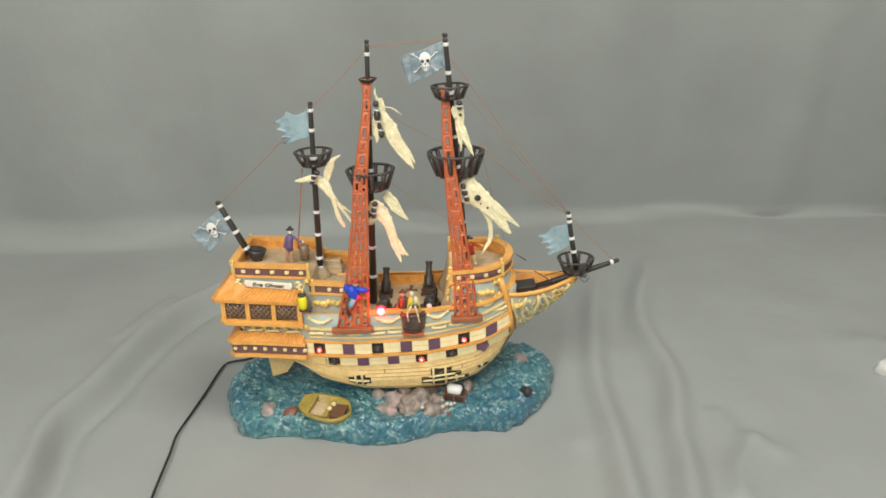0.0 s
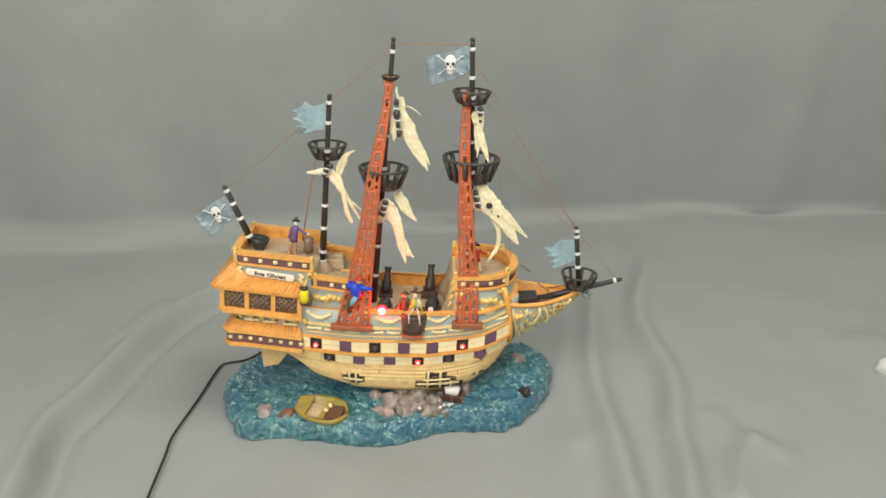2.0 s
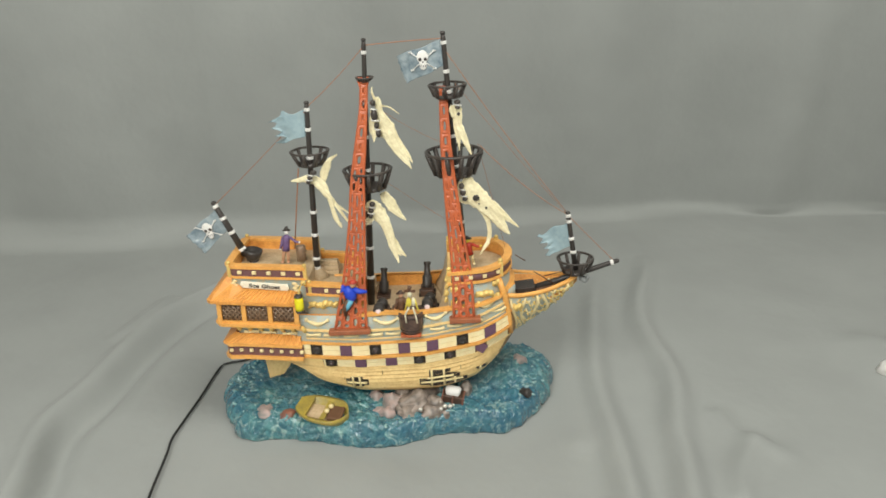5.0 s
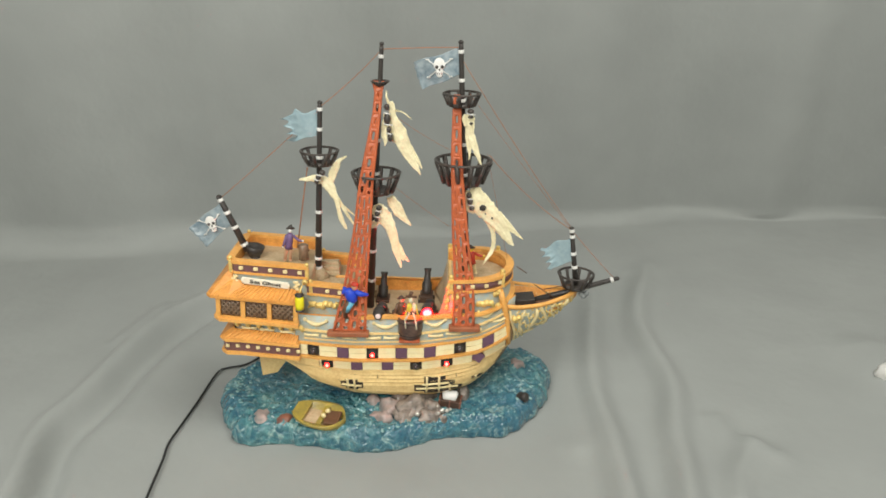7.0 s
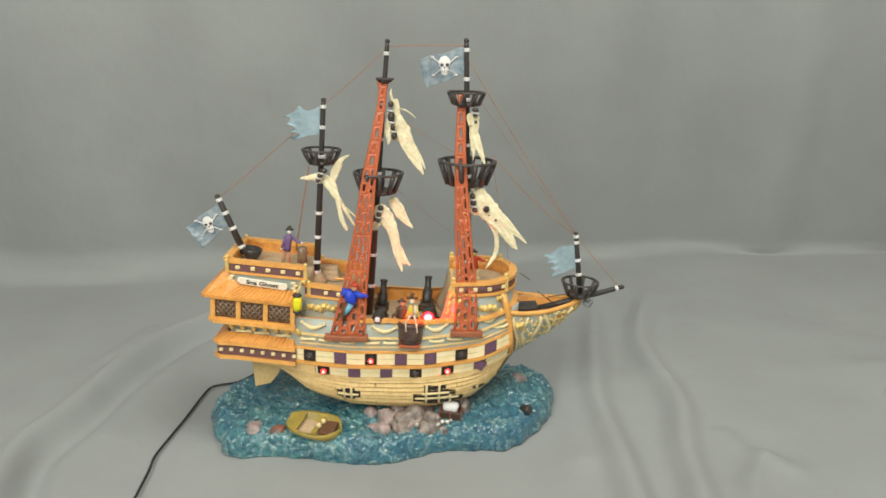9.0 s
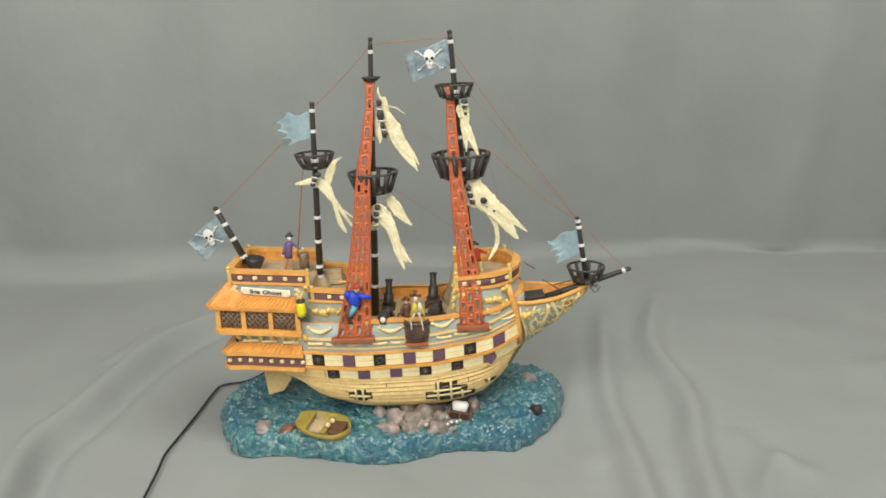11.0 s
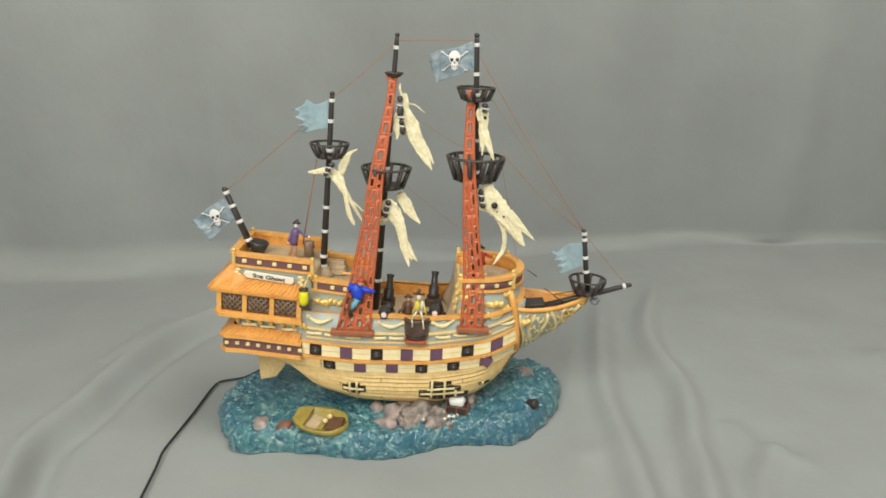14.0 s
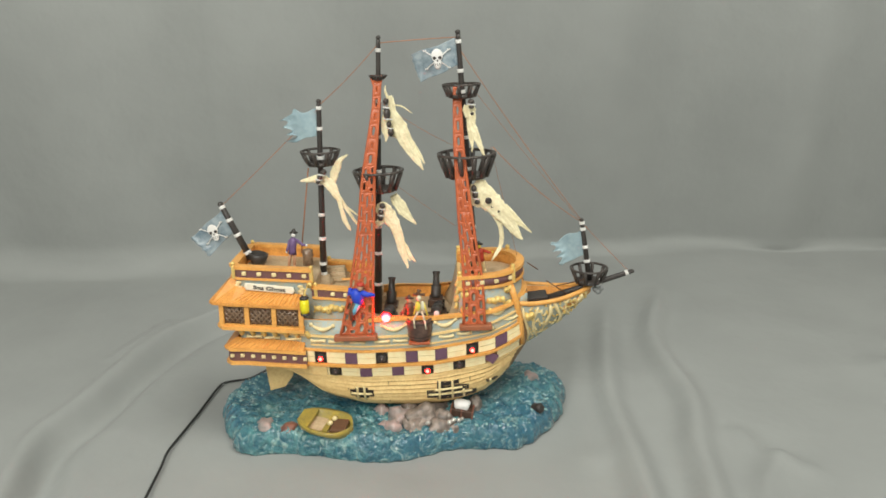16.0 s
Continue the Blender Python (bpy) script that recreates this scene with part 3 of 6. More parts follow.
barred_hole([(0.081, 0.092, 0.0560, 0.0595)], [((0.085, 0.0605), (0.085, 0.0555))])

# rudder and stern post
bm = bmesh.new()
slab(bm, [(-0.131, -0.003, 0.0835), (-0.131, 0.003, 0.0835), (-0.1085, 0.003, 0.0835), (-0.1085, -0.003, 0.0835)], 0.001)
rud = [(-0.1310, 0.0840), (-0.1270, 0.0370), (-0.1120, 0.0410), (-0.1040, 0.0520), (-0.1000, 0.0840)]
front = [bm.verts.new((x, -0.0028, z)) for x, z in rud]
back = [bm.verts.new((x, 0.0028, z)) for x, z in rud]
bm.faces.new(front), bm.faces.new(back[::-1])
for i in range(5):
    bm.faces.new((front[i], back[i], back[(i + 1) % 5], front[(i + 1) % 5]))
rudder = part("rudder", bm, TAN, SHIP, "tan wooden rudder")
for z in (0.072, 0.060):
    bm = bmesh.new()
    box(bm, (-0.1130, 0, z), (0.018, 0.0072, 0.0024), None, 0.0004)
    part("hinge", bm, TAN, rudder)


# ---- stern castle ----
def stern_tilt(x):
    return -0.075 * (x + 0.115)


def aft_path(x1, half, stern, step=8):
    near = [(x1 + (stern + 0.006 - x1) * k / step, -half) for k in range(step + 1)]
    return near + [(stern, -half + 0.006), (stern, half - 0.006)] + [(x, half) for x, _ in near[::-1]]


POOP, HALFD = aft_path(-0.0705, 0.0365, -0.1415), [(-0.026 - 0.0075 * k, -0.0395) for k in range(7)]
HALFD_FAR = [(x, 0.0395) for x, _ in HALFD[::-1]]


def poop_top(x, y):
    return 0.1732 + stern_tilt(x)


def half_top(x, y):
    return 0.1530 - 0.10 * (x + 0.045)


def flat_z(f, d):
    return lambda x, y: f(x, y) + d


part("poop_wall", sweep(bmesh.new(), POOP, lambda x, y: 0.108 + 0 * x, flat_z(poop_top, -0.003), 0.0, -0.003), BLUE, SHIP, "blue-grey stern wall")
part("poop_lining", sweep(bmesh.new(), POOP, flat_z(poop_top, -0.016), flat_z(poop_top, -0.001), -0.003, -0.0042), ORANGE, SHIP)
part("poop_band", sweep(bmesh.new(), POOP, flat_z(poop_top, -0.0098), flat_z(poop_top, -0.0022), 0.0012, -0.001), FRIEZE, SHIP, "purple frieze band")
part("poop_rail", sweep(bmesh.new(), POOP, flat_z(poop_top, -0.0024), flat_z(poop_top, 0.0006), 0.0024, -0.0050), RAIL, SHIP, "orange poop rail")
part("poop_moulding", sweep(bmesh.new(), POOP, flat_z(poop_top, -0.0118), flat_z(poop_top, -0.0096), 0.0022, -0.001), RAIL, SHIP)
for run in (HALFD, HALFD_FAR):
    part("half_deck_wall", sweep(bmesh.new(), run, lambda x, y: 0.108, flat_z(half_top, -0.003), 0.0, -0.003), BLUE, SHIP)
    part("half_deck_lining", sweep(bmesh.new(), run, flat_z(half_top, -0.014), flat_z(half_top, -0.001), -0.003, -0.0042), ORANGE, SHIP)
    part("half_deck_band", sweep(bmesh.new(), run, flat_z(half_top, -0.0092), flat_z(half_top, -0.002), 0.0012, -0.001), FRIEZE, SHIP, "purple frieze band")
    part("half_deck_rail", sweep(bmesh.new(), run, flat_z(half_top, -0.0022), flat_z(half_top, 0.0006), 0.0022, -0.0050), RAIL, SHIP)
    part("half_deck_moulding", sweep(bmesh.new(), run, flat_z(half_top, -0.0112), flat_z(half_top, -0.0090), 0.0022, -0.001), RAIL, SHIP)


def deck_plan(x0, x1, half, z):
    return [(x0, -half, z(x0)), (x1, -half, z(x1)), (x1, half, z(x1)), (x0, half, z(x0))]


part("poop_deck", slab(bmesh.new(), deck_plan(-0.139, -0.069, 0.0345, lambda x: poop_top(x, 0) - 0.0105), 0.004), DECK, SHIP, "sandy weathered poop deck")
part("half_deck", slab(bmesh.new(), deck_plan(-0.069, -0.026, 0.0375, lambda x: half_top(x, 0) - 0.0105), 0.004), DECK, SHIP, "sandy weathered half deck")
part("poop_bulkhead", slab(bmesh.new(), deck_plan(-0.0715, -0.0685, 0.035, lambda x: 0.1585), 0.016), DECK, SHIP)
part("half_deck_bulkhead", slab(bmesh.new(), deck_plan(-0.0285, -0.0255, 0.038, lambda x: 0.1415), 0.032), ORANGE, SHIP)

# frieze studs and corner posts
for k in range(5):
    for side in (-1, 1):
        x = -0.1295 + 0.0131 * k
        bm = bmesh.new()
        box(bm, (x, side * 0.0384, poop_top(x, 0) - 0.0058), (0.0040, 0.0022, 0.0034), None, 0.0007)
        part("frieze_stud", bm, PALE, SHIP)
for x in (-0.0525, -0.0415, -0.0315):
    for side in (-1, 1):
        bm = bmesh.new()
        box(bm, (x, side * 0.0414, half_top(x, 0) - 0.0055), (0.0036, 0.0022, 0.0034), None, 0.0007)
        part("frieze_stud", bm, PALE, SHIP)
for x, y, top in ((-0.1395, -0.0345, poop_top), (-0.0710, -0.0365, poop_top), (-0.1395, 0.0345, poop_top), (-0.0710, 0.0365, poop_top), (-0.0675, -0.0395, half_top), (-0.0270, -0.0395, half_top), (-0.0675, 0.0395, half_top)):
    z = top(x, y)
    bm = bmesh.new()
    box(bm, (x, y, z - 0.006), (0.0034, 0.0036, 0.0125), None, 0.0008)
    ball(bm, (x, y, z + 0.0018), (0.0020, 0.0020, 0.0020))
    part("corner_post", bm, GOLD, SHIP, "gold corner post with a knob")

# ---- quarter galleries ----
def tilt_z(z, x):
    return z + stern_tilt(x) * 1.12


def ring_path(half, x_front, x_stern):
    return [(x_front, -half)] + [(x_front + (x_stern + 0.004 - x_front) * k / 5, -half) for k in range(1, 6)] + [(x_stern, -half + 0.004), (x_stern, half - 0.004)] + [(x_front + (x_stern + 0.004 - x_front) * k / 5, half) for k in range(5, -1, -1)]


G = ring_path(0.0495, -0.0785, -0.1525)
bm = bmesh.new()
sweep(bm, ring_path(0.0478, -0.0795, -0.1505), lambda x, y: tilt_z(0.1205, x), lambda x, y: tilt_z(0.1440, x), 0, -0.012)
gallery = part("gallery", bm, BROWN, SHIP, "dark recessed gallery behind latticed windows")
for name, z0, z1, out in (("gallery_sill", 0.1190, 0.1222, 0.0030), ("gallery_ledge", 0.1222, 0.1240, 0.0012), ("gallery_lintel", 0.1405, 0.1440, 0.0014)):
    part(name, sweep(bmesh.new(), G, lambda x, y, z=z0: tilt_z(z, x), lambda x, y, z=z1: tilt_z(z, x), out, -0.004), RAIL, gallery)


def window_post(x, side):
    bm = bmesh.new()
    box(bm, (x, side * 0.0492, tilt_z(0.1312, x)), (0.0042, 0.0034, 0.0200), pose(0, 0, 0, 0, 2.5), 0.0005)
    part("window_post", bm, RAIL, gallery)


def gallery_window(xa, xb, side):
    bm = bmesh.new()
    z0, z1 = 0.1244, 0.1402
    for k in range(-3, 7):
        for d in (-1, 1):
            pts = []
            for s in np.linspace(0, 1, 9):
                x = xa + (xb - xa) * (k / 5 + (s if d > 0 else 1 - s) * 0.62 + 0.1)
                z = z0 + (z1 - z0) * s
                if xa + 0.001 < x < xb - 0.001:
                    pts.append((x, side * 0.0484, tilt_z(z, x)))
            if len(pts) > 1:
                tube(bm, [pts[0], pts[-1]], 0.0010, 5)
    part("window_lattice", bm, LATTICE, gallery, "brown diamond lattice")


for side in (-1, 1):
    for xa, xb in ((-0.1495, -0.1275), (-0.1275, -0.1040), (-0.1040, -0.0805)):
        gallery_window(xa, xb, side)
    for x in (-0.1495, -0.1275, -0.1040, -0.0805):
        window_post(x, side)


def build_gallery_roof():
    bm = bmesh.new()
    lower = ring_path(0.0535, -0.0765, -0.1590)
    upper = ring_path(0.0372, -0.0765, -0.1405)
    low = [bm.verts.new((x, y, tilt_z(0.1448, x))) for x, y in lower]
    lip = [bm.verts.new((x, y, tilt_z(0.1422, x))) for x, y in lower]
    up = [bm.verts.new((x, y, tilt_z(lerp(x, [-0.1405, -0.134, -0.0765], [0.1640, 0.1520, 0.1505]), x))) for x, y in upper]
    inn = [bm.verts.new((x, y, tilt_z(0.1422, x))) for x, y in upper]
    quad_faces(bm, [lip, low, up, inn, lip], False, False)
    for k in (0, -1):
        bm.faces.new((lip[k], low[k], up[k], inn[k]))
    roof = part("gallery_roof", bm, ORANGE, SHIP, "orange sloping gallery roof")
    for side in (-1, 1):          # thin raised shingle battens
        for k in range(19):
            x = -0.1520 + k * 0.0041
            xt = -0.136 + (x + 0.1520) * 0.80
            bm = bmesh.new()
            a = (x, side * 0.0530, tilt_z(0.1454, x))
            b = (xt, side * 0.0378, tilt_z(lerp(xt, [-0.1405, -0.134, -0.0765], [0.1640, 0.1520, 0.1505]), xt))
            tube(bm, [a, b], [0.0007, 0.0006], 4)
            part("roof_batten", bm, RAIL, roof)
    return roof


build_gallery_roof()

# lower gallery with its sloping top and purple frieze
LG = ring_path(0.0485, -0.0790, -0.1490)
lower = part("lower_gallery", sweep(bmesh.new(), LG, lambda x, y: wale_z(x) - 0.0005, lambda x, y: wale_z(x) + 0.0125, 0, -0.012), FRIEZE, SHIP, "purple frieze of the lower gallery")
for z0, z1, out in ((-0.0022, 0.0008, 0.0026), (0.0112, 0.0140, 0.0030)):
    part("gallery_moulding", sweep(bmesh.new(), LG, lambda x, y, d=z0: wale_z(x) + d, lambda x, y, d=z1: wale_z(x) + d, out, -0.004), RAIL, lower)
bm = bmesh.new()
lowv = [bm.verts.new((x, y, wale_z(x) + 0.0142)) for x, y in ring_path(0.0510, -0.0800, -0.1520)]
upv = [bm.verts.new((x, y, wale_z(x) + 0.0205)) for x, y in ring_path(0.0425, -0.0800, -0.1410)]
quad_faces(bm, [lowv, upv], False, False)
apron = part("gallery_apron", bm, ORANGE, SHIP, "orange sloping apron")
for side in (-1, 1):
    for k in range(15):
        x = -0.1460 + 0.0046 * k
        xt = -0.1345 + 0.84 * (x + 0.1460)
        bm = bmesh.new()
        tube(bm, [(x, side * 0.0506, wale_z(x) + 0.0146), (xt, side * 0.0427, wale_z(xt) + 0.0204)], 0.00055, 4)
        part("apron_batten", bm, RAIL, apron)
for k in range(8):
    x = -0.1445 + 0.0092 * k
    for side in (-1, 1):
        bm = bmesh.new()
        box(bm, (x, side * 0.0492, wale_z(x) + 0.0062), (0.0036, 0.0022, 0.0032), None, 0.0007)
        part("frieze_stud", bm, PALE, lower)
for k in range(7):
    x = -0.136 + 0.0098 * k
    for side in (-1, 1):
        bm = bmesh.new()
        tube(bm, [(x, side * 0.0478, tilt_z(0.1185, x)), (x + 0.001, side * 0.0450, tilt_z(0.1140, x)), (x, side * 0.0415, tilt_z(0.1105, x))], [0.0018, 0.0024, 0.0012], 7)
        part("bracket", bm, GOLD, gallery, "gold scroll bracket")
part("stern_side", sweep(bmesh.new(), ring_path(0.0420, -0.075, -0.1385), lambda x, y: wale_z(x) + 0.012, lambda x, y: tilt_z(0.1210, x), 0, -0.010), BLUE, SHIP)

# ---- forecastle ----
def fore_path(half, nose, x0):
    pts = [(x0 + (0.084 - x0) * k / 5, half) for k in range(5)]
    pts += [(0.084 + (nose - 0.084) * math.sin(a), half * math.cos(a)) for a in np.linspace(0, math.pi, 17)]
    return pts + [(x, -y) for x, y in pts[:5][::-1]]


FC = fore_path(0.0405, 0.1165, 0.0575)


def fc_top(x, y):
    return 0.1605 + 0.05 * (x - 0.06)


part("forecastle_wall", sweep(bmesh.new(), FC, lambda x, y: 0.106, flat_z(fc_top, -0.002), 0, -0.003, 0, True), BLUE, SHIP, "blue-grey rounded forecastle wall")
part("forecastle_lining", sweep(bmesh.new(), FC, flat_z(fc_top, -0.016), flat_z(fc_top, -0.001), -0.003, -0.0042, 0, True), ORANGE, SHIP)
part("forecastle_band", sweep(bmesh.new(), FC, flat_z(fc_top, -0.0095), flat_z(fc_top, -0.002), 0.0012, -0.001, 0, True), FRIEZE, SHIP, "purple frieze band")
part("forecastle_rail", sweep(bmesh.new(), FC, flat_z(fc_top, -0.0022), flat_z(fc_top, 0.0008), 0.0024, -0.0050), RAIL, SHIP, "orange forecastle rail")
part("forecastle_moulding", sweep(bmesh.new(), FC, flat_z(fc_top, -0.0120), flat_z(fc_top, -0.0095), 0.0024, -0.001), RAIL, SHIP)
part("forecastle_moulding", sweep(bmesh.new(), FC, lambda x, y: rail_z(x) - 0.0012, lambda x, y: rail_z(x) + 0.0012, 0.0050, -0.001), RAIL, SHIP)
bm = bmesh.new()
slab(bm, [(x, y * 0.93, fc_top(x, y) - 0.0115) for x, y in fore_path(0.0400, 0.1145, 0.0590)][::-1], 0.004)
part("forecastle_deck", bm, DECK, SHIP, "sandy weathered forecastle deck")
part("forecastle_bulkhead", slab(bmesh.new(), deck_plan(0.0572, 0.0602, 0.0385, lambda x: 0.1500), 0.042), TAN, SHIP)
for k in range(4):
    x = 0.0660 + 0.0125 * k
    for side in (-1, 1):
        y = 0.0405 if x < 0.084 else 0.0405 * math.cos(math.asin(min((x - 0.084) / 0.0325, 1)))
        bm = bmesh.new()
        box(bm, (x, side * (y + 0.0016), fc_top(x, y) - 0.0058), (0.0038, 0.0024, 0.0034), pose(0, 0, 0, 0, 0, side * (0 if x < 0.084 else -22)), 0.0007)
        part("frieze_stud", bm, PALE, SHIP)
for x, y in ((0.0590, -0.0395), (0.0590, 0.0395), (0.1060, -0.0300), (0.1060, 0.0300)):
    bm = bmesh.new()
    box(bm, (x, y, fc_top(x, y) - 0.005), (0.0045, 0.0045, 0.014), None, 0.0006)
    ball(bm, (x, y, fc_top(x, y) + 0.0034), 0.0024)
    part("corner_post", bm, GOLD, SHIP, "gold corner post with a knob")
for k in range(5):          # steps up to the half deck
    for x, d, w in ((-0.0250, 1, 0.006),):
        bm = bmesh.new()
        box(bm, (x + d * 0.0024 * (5 - k), 0.0290, 0.1105 + 0.0075 * k), (0.005, 0.011, 0.0075), None, 0.0006)
        part("step", bm, DECK, SHIP)

bm = bmesh.new()          # the sandy moulded slope below the forecastle, with a gilt edge
rings = []
for y in np.linspace(-0.026, 0.0385, 9):
    y = float(y)
    foot = 0.0465 + 0.004 * math.cos(y * 70)
    rings.append([bm.verts.new(p) for p in ((0.0570, y, 0.112), (foot, y, 0.112), (foot + 0.0020, y, 0.118), (0.0520, y, 0.130), (0.0552, y, 0.1440), (0.0570, y, 0.1520))])
quad_faces(bm, rings, True, True)
for r in (rings[0], rings[-1]):
    bm.faces.new(r)
part("forecastle_slope", bm, DECK, SHIP, "sandy moulded slope below the forecastle")
for k, (x, z, r) in enumerate(((0.0575, 0.1555, 0.0030), (0.0570, 0.1480, 0.0024), (0.0562, 0.1410, 0.0028), (0.0556, 0.1340, 0.0022))):
    bm = bmesh.new()
    ball(bm, (x, -0.0402, z), (r * 0.8, r * 0.8, r * 1.3), 0, 10)
    ball(bm, (x - r * 0.5, -0.0406, z - r * 0.6), (r * 0.6, r * 0.6, r * 0.7), 0, 8)
    part("gilt_scroll", bm, GOLD, SHIP, "gold scroll on the forecastle edge")

# bow posts and beakhead
for side in (-1, 1):
    bm = bmesh.new()
    tube(bm, [(0.1040, side * 0.0345, 0.1490), (0.1085, side * 0.0335, 0.1350), (0.1115, side * 0.0315, 0.1200), (0.1135, side * 0.0300, 0.1060), (0.1150, side * 0.0270, 0.0910)], [0.0030, 0.0028, 0.0026, 0.0026, 0.0022], 8)
    part("bow_post", bm, RAIL, SHIP, "orange curved bow post")


def beak_half(x):
    return lerp(x, [0.108, 0.120, 0.140, 0.160, 0.172, 0.181], [0.0300, 0.0290, 0.0240, 0.0150, 0.0085, 0.0015])


def beak_top(x):
    return lerp(x, [0.108, 0.125, 0.15, 0.17, 0.183], [0.1305, 0.1285, 0.1290, 0.1325, 0.1360])


def beak_low(x):
    return lerp(x, [0.108, 0.124, 0.140, 0.153, 0.168, 0.181], [0.074, 0.082, 0.093, 0.102, 0.116, 0.1290])


def build_beak():
    bm = bmesh.new()
    rings = []
    for x in np.linspace(0.108, 0.181, 22):
        x = float(x)
        h, t, l = beak_half(x), beak_top(x), beak_low(x)
        ring = []
        for f, w in ((1.0, 0.88), (1.0, 1.0), (0.72, 0.93), (0.45, 0.72), (0.2, 0.42), (0.0, 0.08)):
            ring.append((x, -h * w, l + (t - l) * f))
        ring += [(px, -py, pz) for px, py, pz in ring[::-1]]
        rings.append([bm.verts.new(p) for p in ring] + [bm.verts.new((x, 0.86 * h, t - 0.010 * min(1, h / 0.015))), bm.verts.new((x, -0.86 * h, t - 0.010 * min(1, h / 0.015)))])
    quad_faces(bm, rings, True, True)
    for r in (rings[0], rings[-1]):
        bm.faces.new(r)
    for f in bm.faces:
        c = f.calc_center_median()
        if abs(c.y) < 0.875 * beak_half(c.x) and c.z > beak_top(c.x) - 0.0115 and c.z < beak_top(c.x) + 0.001:
            f.material_index = 1
    return part("beakhead", bm, [BLUE, ORANGE], SHIP, "carved pointed beakhead")


BEAK = build_beak()
for side in (-1, 1):
    bm = bmesh.new()
    tube(bm, [(x, side * beak_half(x), beak_top(x) + 0.0006) for x in np.linspace(0.110, 0.1815, 14)], [0.0022] * 12 + [0.0026, 0.0016], 7)
    part("beak_rail", bm, RAIL, BEAK, "orange beakhead rail")
    for k in range(6):          # carved scroll ribs and beads over the side
        x = 0.1180 + 0.0100 * k
        bm = bmesh.new()
        h, t, l = beak_half(x), beak_top(x), beak_low(x)
        pts = [(x + 0.0030 * math.sin(5 * f + 2 * k), side * (h * lerp(f, [0, 0.2, 0.45, 0.72, 1], [0.08, 0.42, 0.72, 0.93, 1.0]) + 0.0006), l + (t - l) * f) for f in np.linspace(0.1, 0.93, 9)]
        tube(bm, pts, [0.0010, 0.0014, 0.0017, 0.0014, 0.0017, 0.0013, 0.0017, 0.0016, 0.0010], 6)
        part("carved_rib", bm, PALE, BEAK, "pale gold carved scroll")
    for k in range(150):
        x = 0.117 + 0.00040 * k
        f = 0.08 + 0.84 * ((k * 0.377 + 0.13 * math.sin(k)) % 1)
        h, t, l = beak_half(x), beak_top(x), beak_low(x)
        bm = bmesh.new()
        ball(bm, (x, side * (h * lerp(f, [0, 0.2, 0.45, 0.72, 1], [0.08, 0.42, 0.72, 0.93, 1.0])), l + (t - l) * f), (0.0020 + 0.0008 * math.sin(k * 3.1), 0.0015, 0.0011), 0, 6, pose(0, 0, 0, 0, 67 * k))
        part("carved_bead", bm, (GOLD, PALE)[k % 2], BEAK)


# ---- gold ornaments on the sides ----
def swag(x0, x1, z, dip, side, mat=PALE):
    pts = []
    for s in np.linspace(0, 1, 9):
        x = x0 + (x1 - x0) * s
        zz = z(x) - dip * math.sin(math.pi * s)
        y = hull_y(x, zz) + 0.0012
        if x > 0.06 and zz > rail_z(x) - 0.002:
            y = (0.0405 if x < 0.084 else 0.0405 * math.cos(math.asin(min((x - 0.084) / 0.0325, 0.98)))) + 0.001
        pts.append((x, side * y, zz))
    bm = bmesh.new()
    tube(bm, pts, [0.0009, 0.0012, 0.0016, 0.0019, 0.0020, 0.0019, 0.0016, 0.0012, 0.0009], 7)
    for p in (pts[0], pts[-1]):
        ball(bm, p, 0.0019, 0, 8)
    return part("gold_swag", bm, mat, SHIP, "pale gold swag ornament")


def flourish(x, y, z, length, side):
    """A gilt scroll in one run: a curl at each end and leafy swellings between."""
    bm = bmesh.new()
    pts, radii = [], []
    n = max(18, int(length / 0.0006))
    for k in range(n + 1):
        u = 2 * k / n - 1
        curl = max(0.0, abs(u) - 0.72) / 0.28
        px = u * 0.5 * length - math.copysign(1, u) * 0.0022 * (1 - math.cos(curl * 4.4)) * 0.5
        pz = 0.0013 * math.sin(u * length * 620) * (1 - curl) + 0.0026 * math.sin(curl * 4.4)
        pts.append((x + px, side * y, z + pz))
        radii.append((0.0012 + 0.0016 * abs(math.sin(u * length * 420)) + (0.0010 if abs(u) < 0.12 else 0)) * (1 - 0.45 * curl))
    tube(bm, pts, radii, 8)
    return part("gold_flourish", bm, GOLD, SHIP, "gold leaf flourish")


